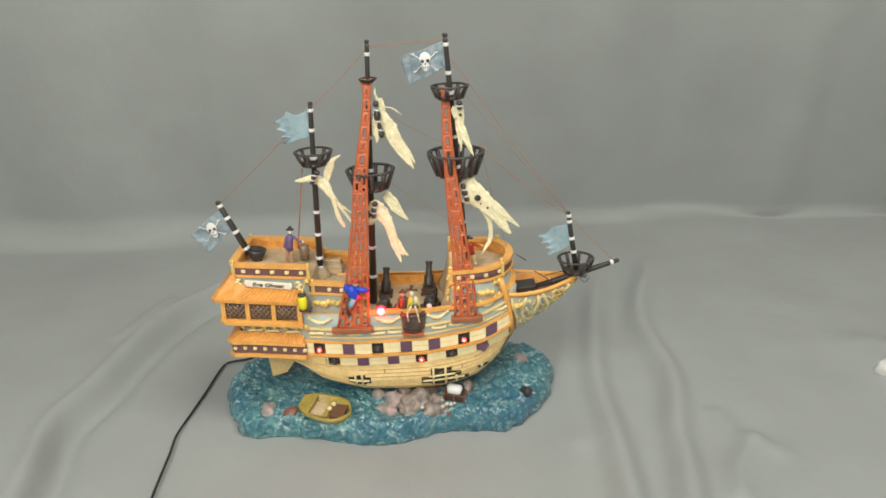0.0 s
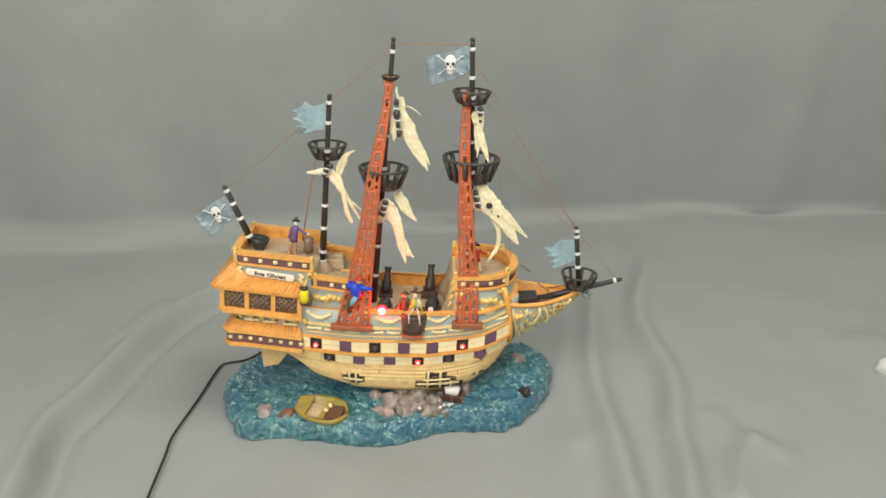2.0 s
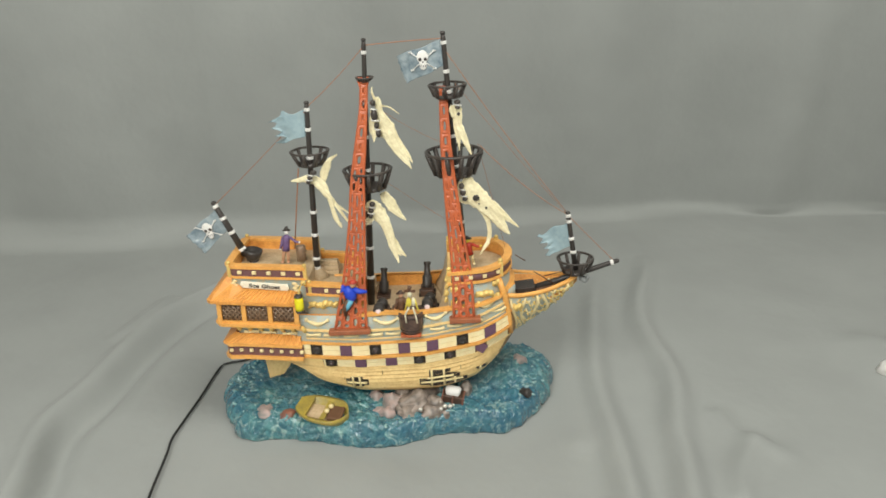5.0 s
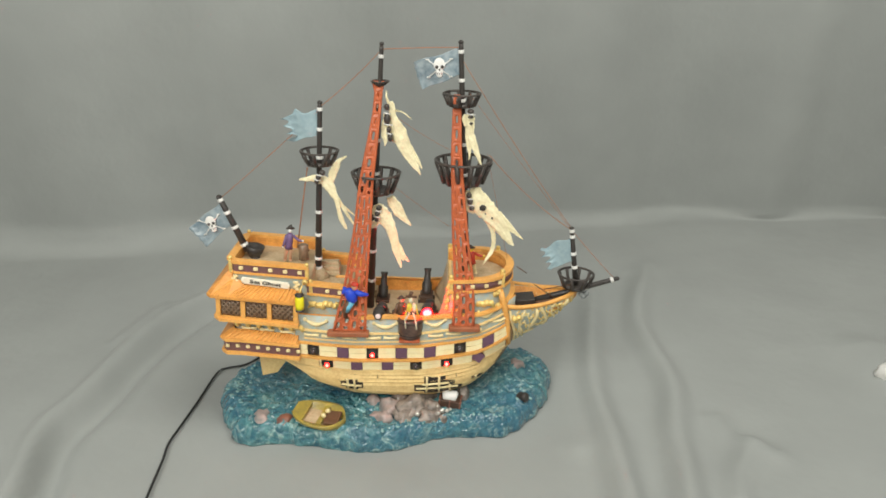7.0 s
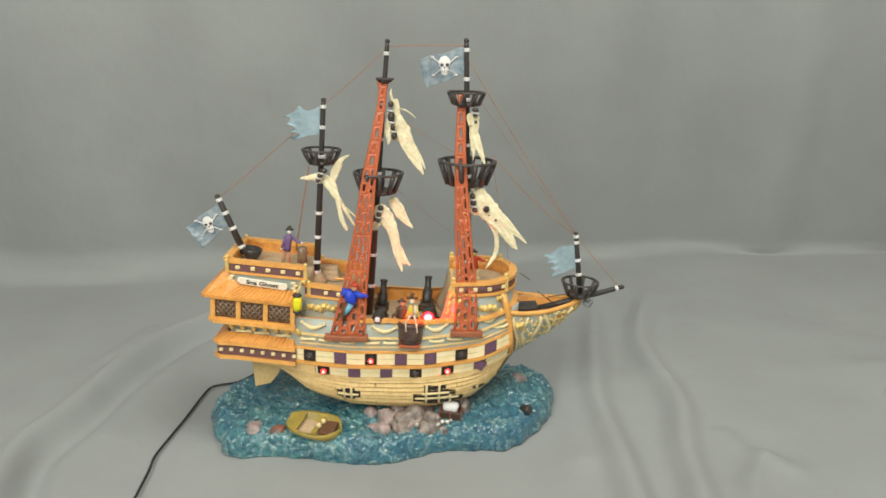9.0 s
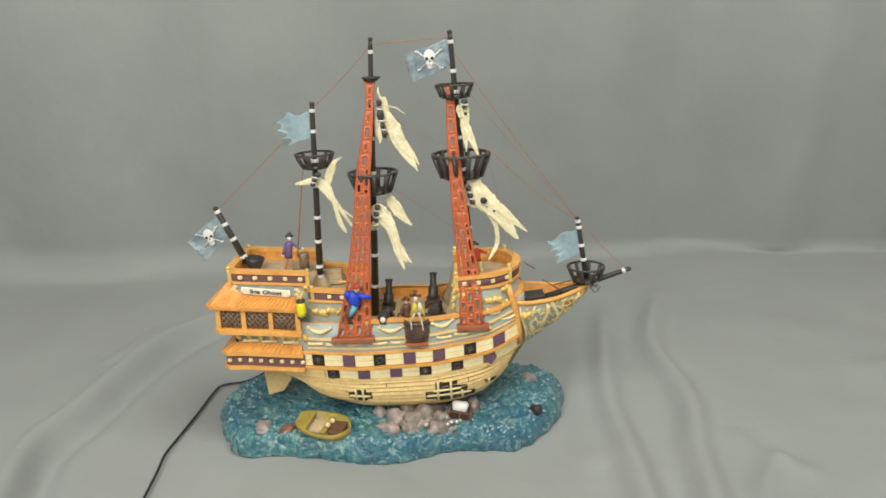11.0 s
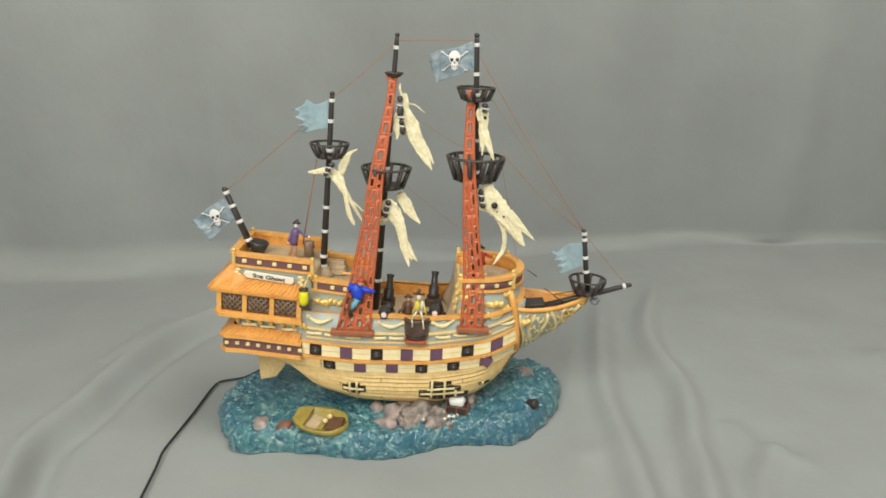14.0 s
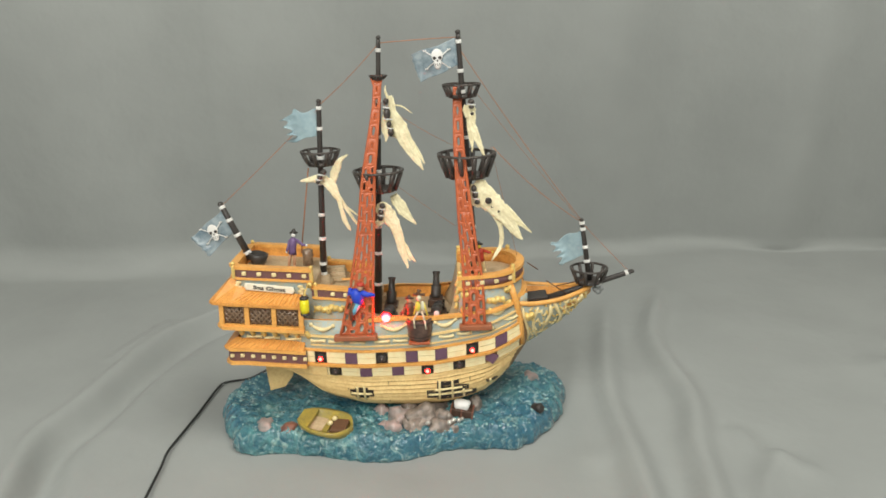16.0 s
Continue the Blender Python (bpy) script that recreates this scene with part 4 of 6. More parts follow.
for side in (-1, 1):
    for x0, x1 in ((-0.0735, -0.0540), (-0.0105, 0.0105), (0.0365, 0.0545), (0.0850, 0.1010)):
        swag(x0, x1, lambda x: wale_z(x) + 0.0375, 0.0042, side)
    for k in range(13):
        x = -0.128 + 0.0190 * k + (0.003 if k % 3 == 0 else 0)
        if x < 0.108:
            bm = bmesh.new()
            zz = wale_z(x) + 0.0228
            y = max(hull_y(x, zz), 0.0422 if x < -0.08 else 0)
            tube(bm, [(x - 0.0068, side * (y + 0.001), zz + 0.0003), (x - 0.003, side * (y + 0.0012), zz - 0.0003), (x + 0.003, side * (hull_y(min(x + 0.003, 0.11), zz) + 0.0012 if x > -0.08 else y + 0.0012), zz), (x + 0.0068, side * ((hull_y(min(x + 0.0068, 0.113), zz) if x > -0.08 else y) + (0.001 if x < 0.07 else 0.0024)), wale_z(x + 0.0068) + 0.0229)], [0.0016, 0.0012, 0.0013, 0.0016], 7)
            part("bar_ornament", bm, PALE, SHIP, "pale gold bar ornament")
    flourish(-0.0560, 0.0400, 0.1340, 0.0320, side)
    flourish(0.0905, 0.0402, 0.1385, 0.0185, side)
    flourish(0.1015, 0.0350, 0.1465, 0.0060, side)
    flourish(0.1010, 0.0352, 0.1330, 0.0060, side)
    flourish(0.0640, 0.0412, 0.1440, 0.0080, side)
    flourish(0.0640, 0.0412, 0.1300, 0.0080, side)
    swag(0.0850, 0.0985, lambda x: 0.1300 + 0.2 * (x - 0.085), 0.0035, side, GOLD)
    flourish(0.1215, 0.0286, 0.1180, 0.0070, side)


# ---- masts and spars ----
def along(a, b, k):
    return Vector(a) + (Vector(b) - Vector(a)) * k


def mast(name, top, foot, r0, r1, bands, label):
    bm = bmesh.new()
    tube(bm, [foot, along(foot, top, 0.5), along(foot, top, 0.985), top], [r0, (r0 + r1) / 2, r1, r1 * 0.8], 14)
    ball(bm, along(foot, top, 1.005), (r1 * 1.15, r1 * 1.15, r1 * 0.9), 0, 10)
    ob = part(name, bm, BLACK, SHIP, label)
    for k in bands:
        c, r = along(foot, top, k), r0 + (r1 - r0) * k
        bm = bmesh.new()
        d = (Vector(top) - Vector(foot)).normalized()
        for s in (-0.0010, 0.0, 0.0010):
            tube(bm, [c + d * (s - 0.0005), c + d * s, c + d * (s + 0.0005)], [r + 0.0002, r + 0.0006, r + 0.0002], 12)
        part("rope_band", bm, WHITE, ob, "white rope wrapping")
    return ob


MIZZEN = ((-0.0578, -0.0080, 0.3113), (-0.0670, 0.0, 0.1500))
MAIN = ((-0.0033, -0.0140, 0.3617), (-0.0185, 0.0, 0.1080))
FORE = ((0.0628, -0.0140, 0.3644), (0.0740, 0.0, 0.1480))
mast("mizzen_mast", *MIZZEN, 0.0032, 0.0021, (0.03, 0.09, 0.24, 0.38, 0.56, 0.70, 0.86, 0.97), "black mizzen mast with white rope bands")
mast("main_mast", *MAIN, 0.0037, 0.0019, (0.14, 0.26, 0.36, 0.56, 0.68, 0.80, 0.965), "black main mast with white rope bands")
mast("fore_mast", *FORE, 0.0037, 0.0021, (0.10, 0.22, 0.33, 0.47, 0.60, 0.78, 0.86, 0.97), "black fore mast with white rope bands")
STERN_SPAR = ((-0.1550, 0.0000, 0.2223), (-0.1329, 0.0000, 0.1701))
mast("stern_spar", *STERN_SPAR, 0.0034, 0.0024, (0.12, 0.45, 0.72, 0.95), "black leaning stern flagstaff")
BOW_POLE = ((0.1712, 0.0000, 0.1981), (0.1795, 0.0000, 0.1414))
mast("bow_pole", *BOW_POLE, 0.0027, 0.0020, (0.32, 0.56, 0.86, 0.96), "black upright bow pole")
mast("bowsprit", (0.2181, 0.0000, 0.1481), (0.1312, 0.0000, 0.1206), 0.0036, 0.0022, (0.58, 0.66, 0.95), "black bowsprit with white bands")
bm = bmesh.new()
c = Vector((-0.1260, 0.0000, 0.1712))
lathe(bm, [(0.0050, -0.0065), (0.0075, -0.0020), (0.0090, 0.0040), (0.0080, 0.0042), (0.0060, 0.0005)], Matrix.Translation(c) @ pose(0, 0, 0, 0, 12), 14)
lathe(bm, [(0.0060, -0.0120), (0.0042, -0.0090), (0.0050, -0.0060)], Matrix.Translation(c), 12)
part("spar_socket", bm, BLACK, SHIP, "black bowl-shaped spar socket")
bm = bmesh.new()
lathe(bm, [(0.0105, 0.1400), (0.0095, 0.1470), (0.0062, 0.1520), (0.0050, 0.1535)], Matrix.Translation((-0.0668, 0, 0)), 5)
part("mast_step", bm, DECK, SHIP, "tan tapering mast step")


# ---- crow's nests ----
def nest(x, y, z_rim, r_top, z_low, r_low, ribs, label):
    at = Matrix.Translation((x, y, 0))
    bm = bmesh.new()
    lathe(bm, [(r_low * 0.5, z_low - 0.0022), (r_low, z_low - 0.0012), (r_low * 1.05, z_low + 0.0016), (r_low * 0.9, z_low + 0.0018), (r_low * 0.3, z_low + 0.0004)], at, 22)
    body = part("crow_nest", bm, NEST, SHIP, label)
    t = r_top * 0.038 + 0.00035
    bm = bmesh.new()
    prof = [(r_top - t, z_rim - t), (r_top + t * 1.1, z_rim - t * 0.7), (r_top + t * 1.2, z_rim + t * 0.5), (r_top, z_rim + t), (r_top - t * 1.2, z_rim + t * 0.5)]
    rings = [[bm.verts.new((x + r * math.cos(k * math.tau / 28), y + r * math.sin(k * math.tau / 28), z)) for k in range(28)] for r, z in prof + prof[:1]]
    quad_faces(bm, rings, True, True)
    bmesh.ops.remove_doubles(bm, verts=bm.verts, dist=1e-6)
    part("rim", bm, NEST, body)
    mid_r, mid_z = r_top * 0.86, z_low + (z_rim - z_low) * 0.5
    for k in range(ribs):
        a = (k + 0.5) * math.tau / ribs
        bm = bmesh.new()
        pts = [(x + r * math.cos(a), y + r * math.sin(a), z) for r, z in ((r_top, z_rim), (mid_r, mid_z), (r_low, z_low))]
        tube(bm, pts, [t * 1.75, t * 1.65, t * 1.9], 6)
        part("rib", bm, NEST, body)
    return body


def mast_at(m, z):
    k = (z - m[1][2]) / (m[0][2] - m[1][2])
    p = along(m[1], m[0], k)
    return p.x, p.y


nest(*mast_at(MIZZEN, 0.2690), 0.2690, 0.0165, 0.2575, 0.0108, 9, "black openwork mizzen crow's nest")
nest(*mast_at(MAIN, 0.2505), 0.2505, 0.0212, 0.2335, 0.0146, 11, "black openwork main crow's nest")
nest(*mast_at(FORE, 0.2632), 0.2632, 0.0246, 0.2435, 0.0170, 12, "large black openwork fore crow's nest")
nest(*mast_at(FORE, 0.3228), 0.3228, 0.0156, 0.3130, 0.0112, 9, "small black upper crow's nest")
nest(*mast_at(MAIN, 0.3320), 0.3320, 0.0074, 0.3302, 0.0050, 6, "small black cap ring on the main mast")
nest((0.1789, 0.0000, 0.1525)[0], 0.0, (0.1789, 0.0000, 0.1525)[2], 0.0165, (0.1807, 0.0000, 0.1397)[2], 0.0112, 8, "black openwork bow basket")
bm = bmesh.new()
for p, r in (((0.1880, 0.0000, 0.1302), 0.0036), ((0.1850, -0.0010, 0.1322), 0.0028), ((0.1902, -0.0012, 0.1326), 0.0026)):
    ball(bm, p, r, 0, 12)
part("figurehead", bm, PEWTER, SHIP, "small grey figurehead knob")
bm = bmesh.new()
box(bm, (0.1300, 0.0000, 0.1234), (0.0215, 0.0190, 0.0100), pose(0, 0, 0, 0, -6), 0.0010)
part("bow_box", bm, BLACK, SHIP, "black box on the beak deck")
bm = bmesh.new()
lathe(bm, [(0.0032, 0), (0.0036, 0.006), (0.0026, 0.022), (0.0030, 0.027), (0.0018, 0.027)], Matrix.Translation((0.1394, -0.0060, 0.1212)) @ pose(0, 0, 0, 0, 76, 0), 12)
part("bow_chaser", bm, BROWN, SHIP, "dark brown bow gun")

# ---- shrouds ----
# each level: depth, height, aft edge, fore edge
SHROUD_MAIN = [(-0.0470, 0.1120, -0.0484, -0.0174), (-0.0408, 0.1554, -0.0374, -0.0161), (-0.0357, 0.1885, -0.0311, -0.0144), (-0.0320, 0.2128, -0.0270, -0.0128), (-0.0282, 0.2369, -0.0243, -0.0117),
               (-0.0258, 0.2527, -0.0217, -0.0106), (-0.0207, 0.2844, -0.0152, -0.0070), (-0.0170, 0.3078, -0.0108, -0.0045), (-0.0140, 0.3264, -0.0092, -0.0030), (-0.0130, 0.3323, -0.0116, -0.0016)]
SHROUD_FORE = [(-0.0470, 0.1190, 0.0607, 0.0810), (-0.0421, 0.1512, 0.0616, 0.0799), (-0.0397, 0.1660, 0.0615, 0.0787), (-0.0370, 0.1822, 0.0608, 0.0756), (-0.0329, 0.2065, 0.0591, 0.0724), (-0.0288, 0.2306, 0.0584, 0.0696),
               (-0.0256, 0.2497, 0.0578, 0.0675), (-0.0215, 0.2734, 0.0571, 0.0653), (-0.0174, 0.2969, 0.0574, 0.0646), (-0.0141, 0.3155, 0.0577, 0.0640), (-0.0130, 0.3220, 0.0581, 0.0629)]


def build_shroud(rows, board, zones, seed):
    """A moulded net: loops with an oval opening each, in columns that get fewer upwards, between two stays on a foot board."""
    bm = bmesh.new()
    box(bm, ((board[0] + board[1]) / 2, -0.0470, board[2]), (board[1] - board[0], 0.0085, 0.0050), None, 0.0010)
    foot = part("shroud", bm, FOOT, SHIP, "red-brown moulded ratline shroud with its foot board")
    zs = [r[1] for r in rows]
    rnd = random.Random(seed)

    def across(z, s, dy=0.0):
        a, b = lerp(z, zs, [r[2] for r in rows]), lerp(z, zs, [r[3] for r in rows])
        return Vector((a + (b - a) * s, lerp(z, zs, [r[0] for r in rows]) + dy, z))
    for s in (0.0, 1.0):
        bm = bmesh.new()
        zk = [float(z) for z in np.linspace(zs[0], zs[-1], 26)]
        thin = [min(0.0013, 0.14 * (across(z, 1) - across(z, 0)).length) for z in zk]
        tube(bm, [across(z, s + (0.05 if s < 0.5 else -0.05)) for z in zk], thin, 6)
        part("stay", bm, NET, foot)
    low, high = zs[0], zs[-1]
    for f0, f1, columns, step, wide, tall, open_share in zones:
        for c in range(columns):
            z, end = low + f0 * (high - low), low + f1 * (high - low)
            first = True
            while z < end - 0.001:
                h = step * (0.5 if first and c % 2 else 1.0) * rnd.uniform(0.9, 1.1)
                z1 = min(z + h, end)
                if end - z1 < step * 0.4:
                    z1 = end
                s0, s1 = c / columns, (c + 1) / columns
                shut = 0.12 if rnd.random() > open_share else 1.0
                a, b = 0.5 * wide * shut * rnd.uniform(0.85, 1.1), 0.5 * tall * (1.0 if shut == 1.0 else 0.5)
                rect = [(-0.5, -0.5), (0, -0.5), (0.5, -0.5), (0.5, 0), (0.5, 0.5), (0, 0.5), (-0.5, 0.5), (-0.5, 0)]
                oval = [(-a * 0.72, -b * 0.78), (0, -b), (a * 0.72, -b * 0.78), (a, 0), (a * 0.72, b * 0.78), (0, b), (-a * 0.72, b * 0.78), (-a, 0)]
                mid = [((p[0] + q[0]) / 2, (p[1] + q[1]) / 2) for p, q in zip(rect, oval)]
                bm = bmesh.new()
                rings = []
                for shape, dy in ((rect, -0.0003), (mid, -0.0011), (oval, -0.0003), (oval, 0.0006), (mid, 0.0011), (rect, 0.0003), (rect, -0.0003)):
                    rings.append([bm.verts.new(across(z + (z1 - z) * (0.5 + v), s0 + (s1 - s0) * (0.5 + u), dy)) for u, v in shape])
                quad_faces(bm, rings, True, True)
                part("ratline_loop", bm, NET, foot)
                z, first = z1, False


build_shroud(SHROUD_MAIN, (-0.0530, -0.0150, 0.1094),
             ((0.0, 0.26, 4, 0.0105, 0.50, 0.66, 1.0), (0.26, 0.40, 4, 0.0115, 0.36, 0.74, 0.85), (0.40, 0.56, 3, 0.0130, 0.26, 0.70, 0.75), (0.56, 0.66, 2, 0.0105, 0.34, 0.62, 0.8), (0.66, 1.0, 1, 0.0115, 0.30, 0.62, 0.6)), 3)
build_shroud(SHROUD_FORE, (0.0577, 0.0862, 0.1166),
             ((0.0, 0.24, 3, 0.0112, 0.46, 0.62, 1.0), (0.24, 0.48, 3, 0.0140, 0.36, 0.74, 0.85), (0.48, 0.62, 2, 0.0125, 0.26, 0.66, 0.6), (0.62, 1.0, 1, 0.0125, 0.30, 0.60, 0.6)), 4)


# ---- sails ----
def ribbon(bm, pts, curl=0.05, mi=0):
    """A tapering strip of stiffened cloth with creases and a torn edge: points with half widths."""
    spine = [Vector(p) for p, _ in pts]
    wide = [w for _, w in pts]
    fine_p, fine_w = [], []
    for i in range(len(spine) - 1):
        for s in (0.0, 0.2, 0.4, 0.6, 0.8):
            p = [spine[max(i - 1, 0)], spine[i], spine[i + 1], spine[min(i + 2, len(spine) - 1)]]
            fine_p.append(0.5 * (2 * p[1] + (p[2] - p[0]) * s + (2 * p[0] - 5 * p[1] + 4 * p[2] - p[3]) * s ** 2 + (3 * p[1] - p[0] - 3 * p[2] + p[3]) * s ** 3))
            fine_w.append(wide[i] + (wide[i + 1] - wide[i]) * s)
    fine_p.append(spine[-1]), fine_w.append(wide[-1])
    front, back = [], []
    for i, p in enumerate(fine_p):
        d = (fine_p[min(i + 1, len(fine_p) - 1)] - fine_p[max(i - 1, 0)]).normalized()
        u = Vector((d.z, 0, -d.x)).normalized()
        f, k = [], []
        for s in (-1, -0.75, -0.5, -0.25, 0, 0.25, 0.5, 0.75, 1):
            w = fine_w[i] * (1 + (0.20 * noise.noise(Vector((p.x * 330, s * 3, p.z * 330))) if abs(s) == 1 else 0.0))
            crease = abs(((s * 1.7 + 60 * p.x + 25 * p.z) % 1.0) - 0.5)
            y = -curl * fine_w[i] * (1 - s * s) + min(0.0030, 0.50 * fine_w[i]) * (crease - 0.25) + 0.0010 * noise.noise(p * 140 + Vector((s * 2, 0, 0)))
            q = p + u * (w * s) + Vector((0, y, 0))
            f.append(bm.verts.new(q)), k.append(bm.verts.new(q + Vector((0, 0.0005, 0))))
        front.append(f), back.append(k)
    quad_faces(bm, front, False, True, mi)
    quad_faces(bm, [b[::-1] for b in back], False, True, mi)
    for e in (0, -1):
        quad_faces(bm, [[f[e] for f in front], [b[e] for b in back]], False, False, mi)
        quad_faces(bm, [front[e], back[e]], False, False, mi)


def sail(label, ribbons, knots, spots=()):
    """Torn cloth as strips, each at its own depth with points of x, z and half width, over the dark yard it is lashed to."""
    bm = bmesh.new()
    for y, pts in ribbons:
        ribbon(bm, [((x, y + 0.0008 * math.sin(170 * x + 90 * z), z), w * 0.92) for x, z, w in pts])
    ob = part("sail", bm, SAIL, SHIP, label)
    for x, y, z, rx, rz in knots:
        bm = bmesh.new()
        ball(bm, (x, y - 0.0012, z), (rx, 0.0030, rz), 0, 12)
        part("furled_yard", bm, NEST, ob, "dark furled yard showing through")
    for (x, y, z, rx, rz), (x1, y1, z1, rx1, rz1) in zip(knots[:-1], knots[1:]):
        c = Vector((x + x1, y + y1, z + z1)) / 2
        bm = bmesh.new()
        tube(bm, [c + Vector((-rx * 1.2, -0.0014, 0.0005)), c + Vector((0, -0.0034, 0)), c + Vector((rx * 1.2, -0.0014, -0.0005))], 0.0006, 6)
        part("lashing", bm, WHITE, ob, "white lashing")
    for x, y, z, rx, rz in spots:
        bm = bmesh.new()
        ball(bm, (x, y - 0.0024, z), (rx, 0.0007, rz), 0, 12)
        part("black_spot", bm, BLACK, ob, "painted black spot")
    return ob


sail("tattered cream mizzen sail twisted round its yard", [
    (-0.014, [(-0.0781, 0.2442, 0.0005), (-0.0701, 0.2452, 0.0025), (-0.0632, 0.2458, 0.0040), (-0.0563, 0.2443, 0.0049), (-0.0515, 0.2388, 0.0050), (-0.0478, 0.2318, 0.0035), (-0.0450, 0.2262, 0.0025), (-0.0438, 0.2180, 0.0020), (-0.0416, 0.2087, 0.0023), (-0.0383, 0.2015, 0.0018), (-0.0368, 0.1984, 0.0005)]),
    (-0.013, [(-0.0460, 0.2290, 0.0025), (-0.0418, 0.2219, 0.0020), (-0.0365, 0.2127, 0.0015), (-0.0332, 0.2075, 0.0013), (-0.0298, 0.2018, 0.0005)]),
    (-0.012, [(-0.0443, 0.2247, 0.0018), (-0.0400, 0.2196, 0.0013), (-0.0346, 0.2150, 0.0010), (-0.0292, 0.2104, 0.0004)]),
    (-0.010, [(-0.0511, 0.2395, 0.0025), (-0.0488, 0.2486, 0.0040), (-0.0455, 0.2562, 0.0040), (-0.0419, 0.2617, 0.0020), (-0.0353, 0.2657, 0.0004)])],
    [(-0.0564, -0.0175, 0.2525, 0.0029, 0.0025), (-0.0600, -0.0175, 0.2480, 0.0025, 0.0022), (-0.0617, -0.0175, 0.2440, 0.0022, 0.0020)])
sail("tattered cream upper main sail blown aside", [
    (-0.015, [(0.0045, 0.3157, 0.0014), (0.0054, 0.3101, 0.0029), (0.0054, 0.3034, 0.0034), (0.0082, 0.2958, 0.0053), (0.0115, 0.2886, 0.0068), (0.0143, 0.2804, 0.0068), (0.0187, 0.2707, 0.0054), (0.0235, 0.2624, 0.0039), (0.0274, 0.2560, 0.0020), (0.0299, 0.2510, 0.0005)]),
    (-0.014, [(0.0172, 0.2813, 0.0024), (0.0225, 0.2725, 0.0024), (0.0274, 0.2642, 0.0017), (0.0313, 0.2563, 0.0005)]),
    (-0.014, [(-0.0010, 0.2995, 0.0019), (-0.0021, 0.2928, 0.0029), (-0.0017, 0.2860, 0.0029), (-0.0008, 0.2812, 0.0019), (-0.0014, 0.2763, 0.0005)]),
    (-0.013, [(-0.0001, 0.3042, 0.0029), (0.0022, 0.2956, 0.0048), (0.0050, 0.2874, 0.0044), (0.0074, 0.2801, 0.0020)]),
    (-0.012, [(0.0081, 0.3074, 0.0010), (0.0144, 0.3056, 0.0006), (0.0221, 0.2999, 0.0003)]),
    (-0.012, [(0.0024, 0.3126, 0.0014), (0.0001, 0.3192, 0.0010), (0.0006, 0.3239, 0.0003)])],
    [(0.0008, -0.0175, 0.3112, 0.0024, 0.0029), (0.0012, -0.0175, 0.3008, 0.0031, 0.0053), (0.0025, -0.0175, 0.2918, 0.0022, 0.0029), (0.0038, -0.0175, 0.2851, 0.0024, 0.0039)])
sail("tattered cream lower main sail with a long torn tail", [
    (-0.016, [(-0.0095, 0.2233, 0.0035), (-0.0071, 0.2187, 0.0070), (-0.0032, 0.2126, 0.0085), (0.0008, 0.2059, 0.0065), (0.0042, 0.1981, 0.0048), (0.0066, 0.1892, 0.0045), (0.0080, 0.1813, 0.0041), (0.0100, 0.1728, 0.0025), (0.0120, 0.1664, 0.0015), (0.0130, 0.1622, 0.0005)]),
    (-0.015, [(0.0070, 0.1868, 0.0041), (0.0110, 0.1800, 0.0041), (0.0145, 0.1742, 0.0025), (0.0201, 0.1678, 0.0005)]),
    (-0.015, [(0.0090, 0.1842, 0.0030), (0.0115, 0.1752, 0.0020), (0.0155, 0.1688, 0.0005)]),
    (-0.008, [(0.0020, 0.2282, 0.0035), (0.0060, 0.2210, 0.0055), (0.0105, 0.2138, 0.0053), (0.0155, 0.2071, 0.0033), (0.0216, 0.2008, 0.0005)]),
    (-0.017, [(-0.0082, 0.2081, 0.0035), (-0.0127, 0.2055, 0.0023), (-0.0172, 0.2065, 0.0010), (-0.0222, 0.2070, 0.0004)]),
    (-0.017, [(-0.0092, 0.2066, 0.0025), (-0.0128, 0.2024, 0.0013), (-0.0153, 0.2003, 0.0004)]),
    (-0.017, [(-0.0110, 0.2158, 0.0030), (-0.0145, 0.2184, 0.0015), (-0.0189, 0.2209, 0.0004)])],
    [(-0.0069, -0.0175, 0.2211, 0.0027, 0.0025), (-0.0085, -0.0175, 0.2154, 0.0025, 0.0025), (-0.0091, -0.0175, 0.2098, 0.0022, 0.0022)])
sail("narrow torn cream upper fore sail with painted spots", [
    (-0.016, [(0.0722, 0.3068, 0.0029), (0.0723, 0.3020, 0.0043), (0.0729, 0.2963, 0.0041), (0.0735, 0.2896, 0.0031), (0.0756, 0.2819, 0.0034), (0.0792, 0.2722, 0.0027), (0.0818, 0.2658, 0.0015), (0.0838, 0.2604, 0.0004)]),
    (-0.015, [(0.0705, 0.2971, 0.0024), (0.0707, 0.2866, 0.0022), (0.0723, 0.2769, 0.0022), (0.0729, 0.2710, 0.0012), (0.0725, 0.2656, 0.0004)]),
    (-0.017, [(0.0683, 0.3059, 0.0014), (0.0670, 0.3016, 0.0017), (0.0690, 0.2954, 0.0014)])],
    [(0.0726, -0.0175, 0.3088, 0.0029, 0.0022), (0.0727, -0.0175, 0.3041, 0.0024, 0.0014)],
    [(0.0732, -0.0185, 0.2990, 0.0015, 0.0015)])
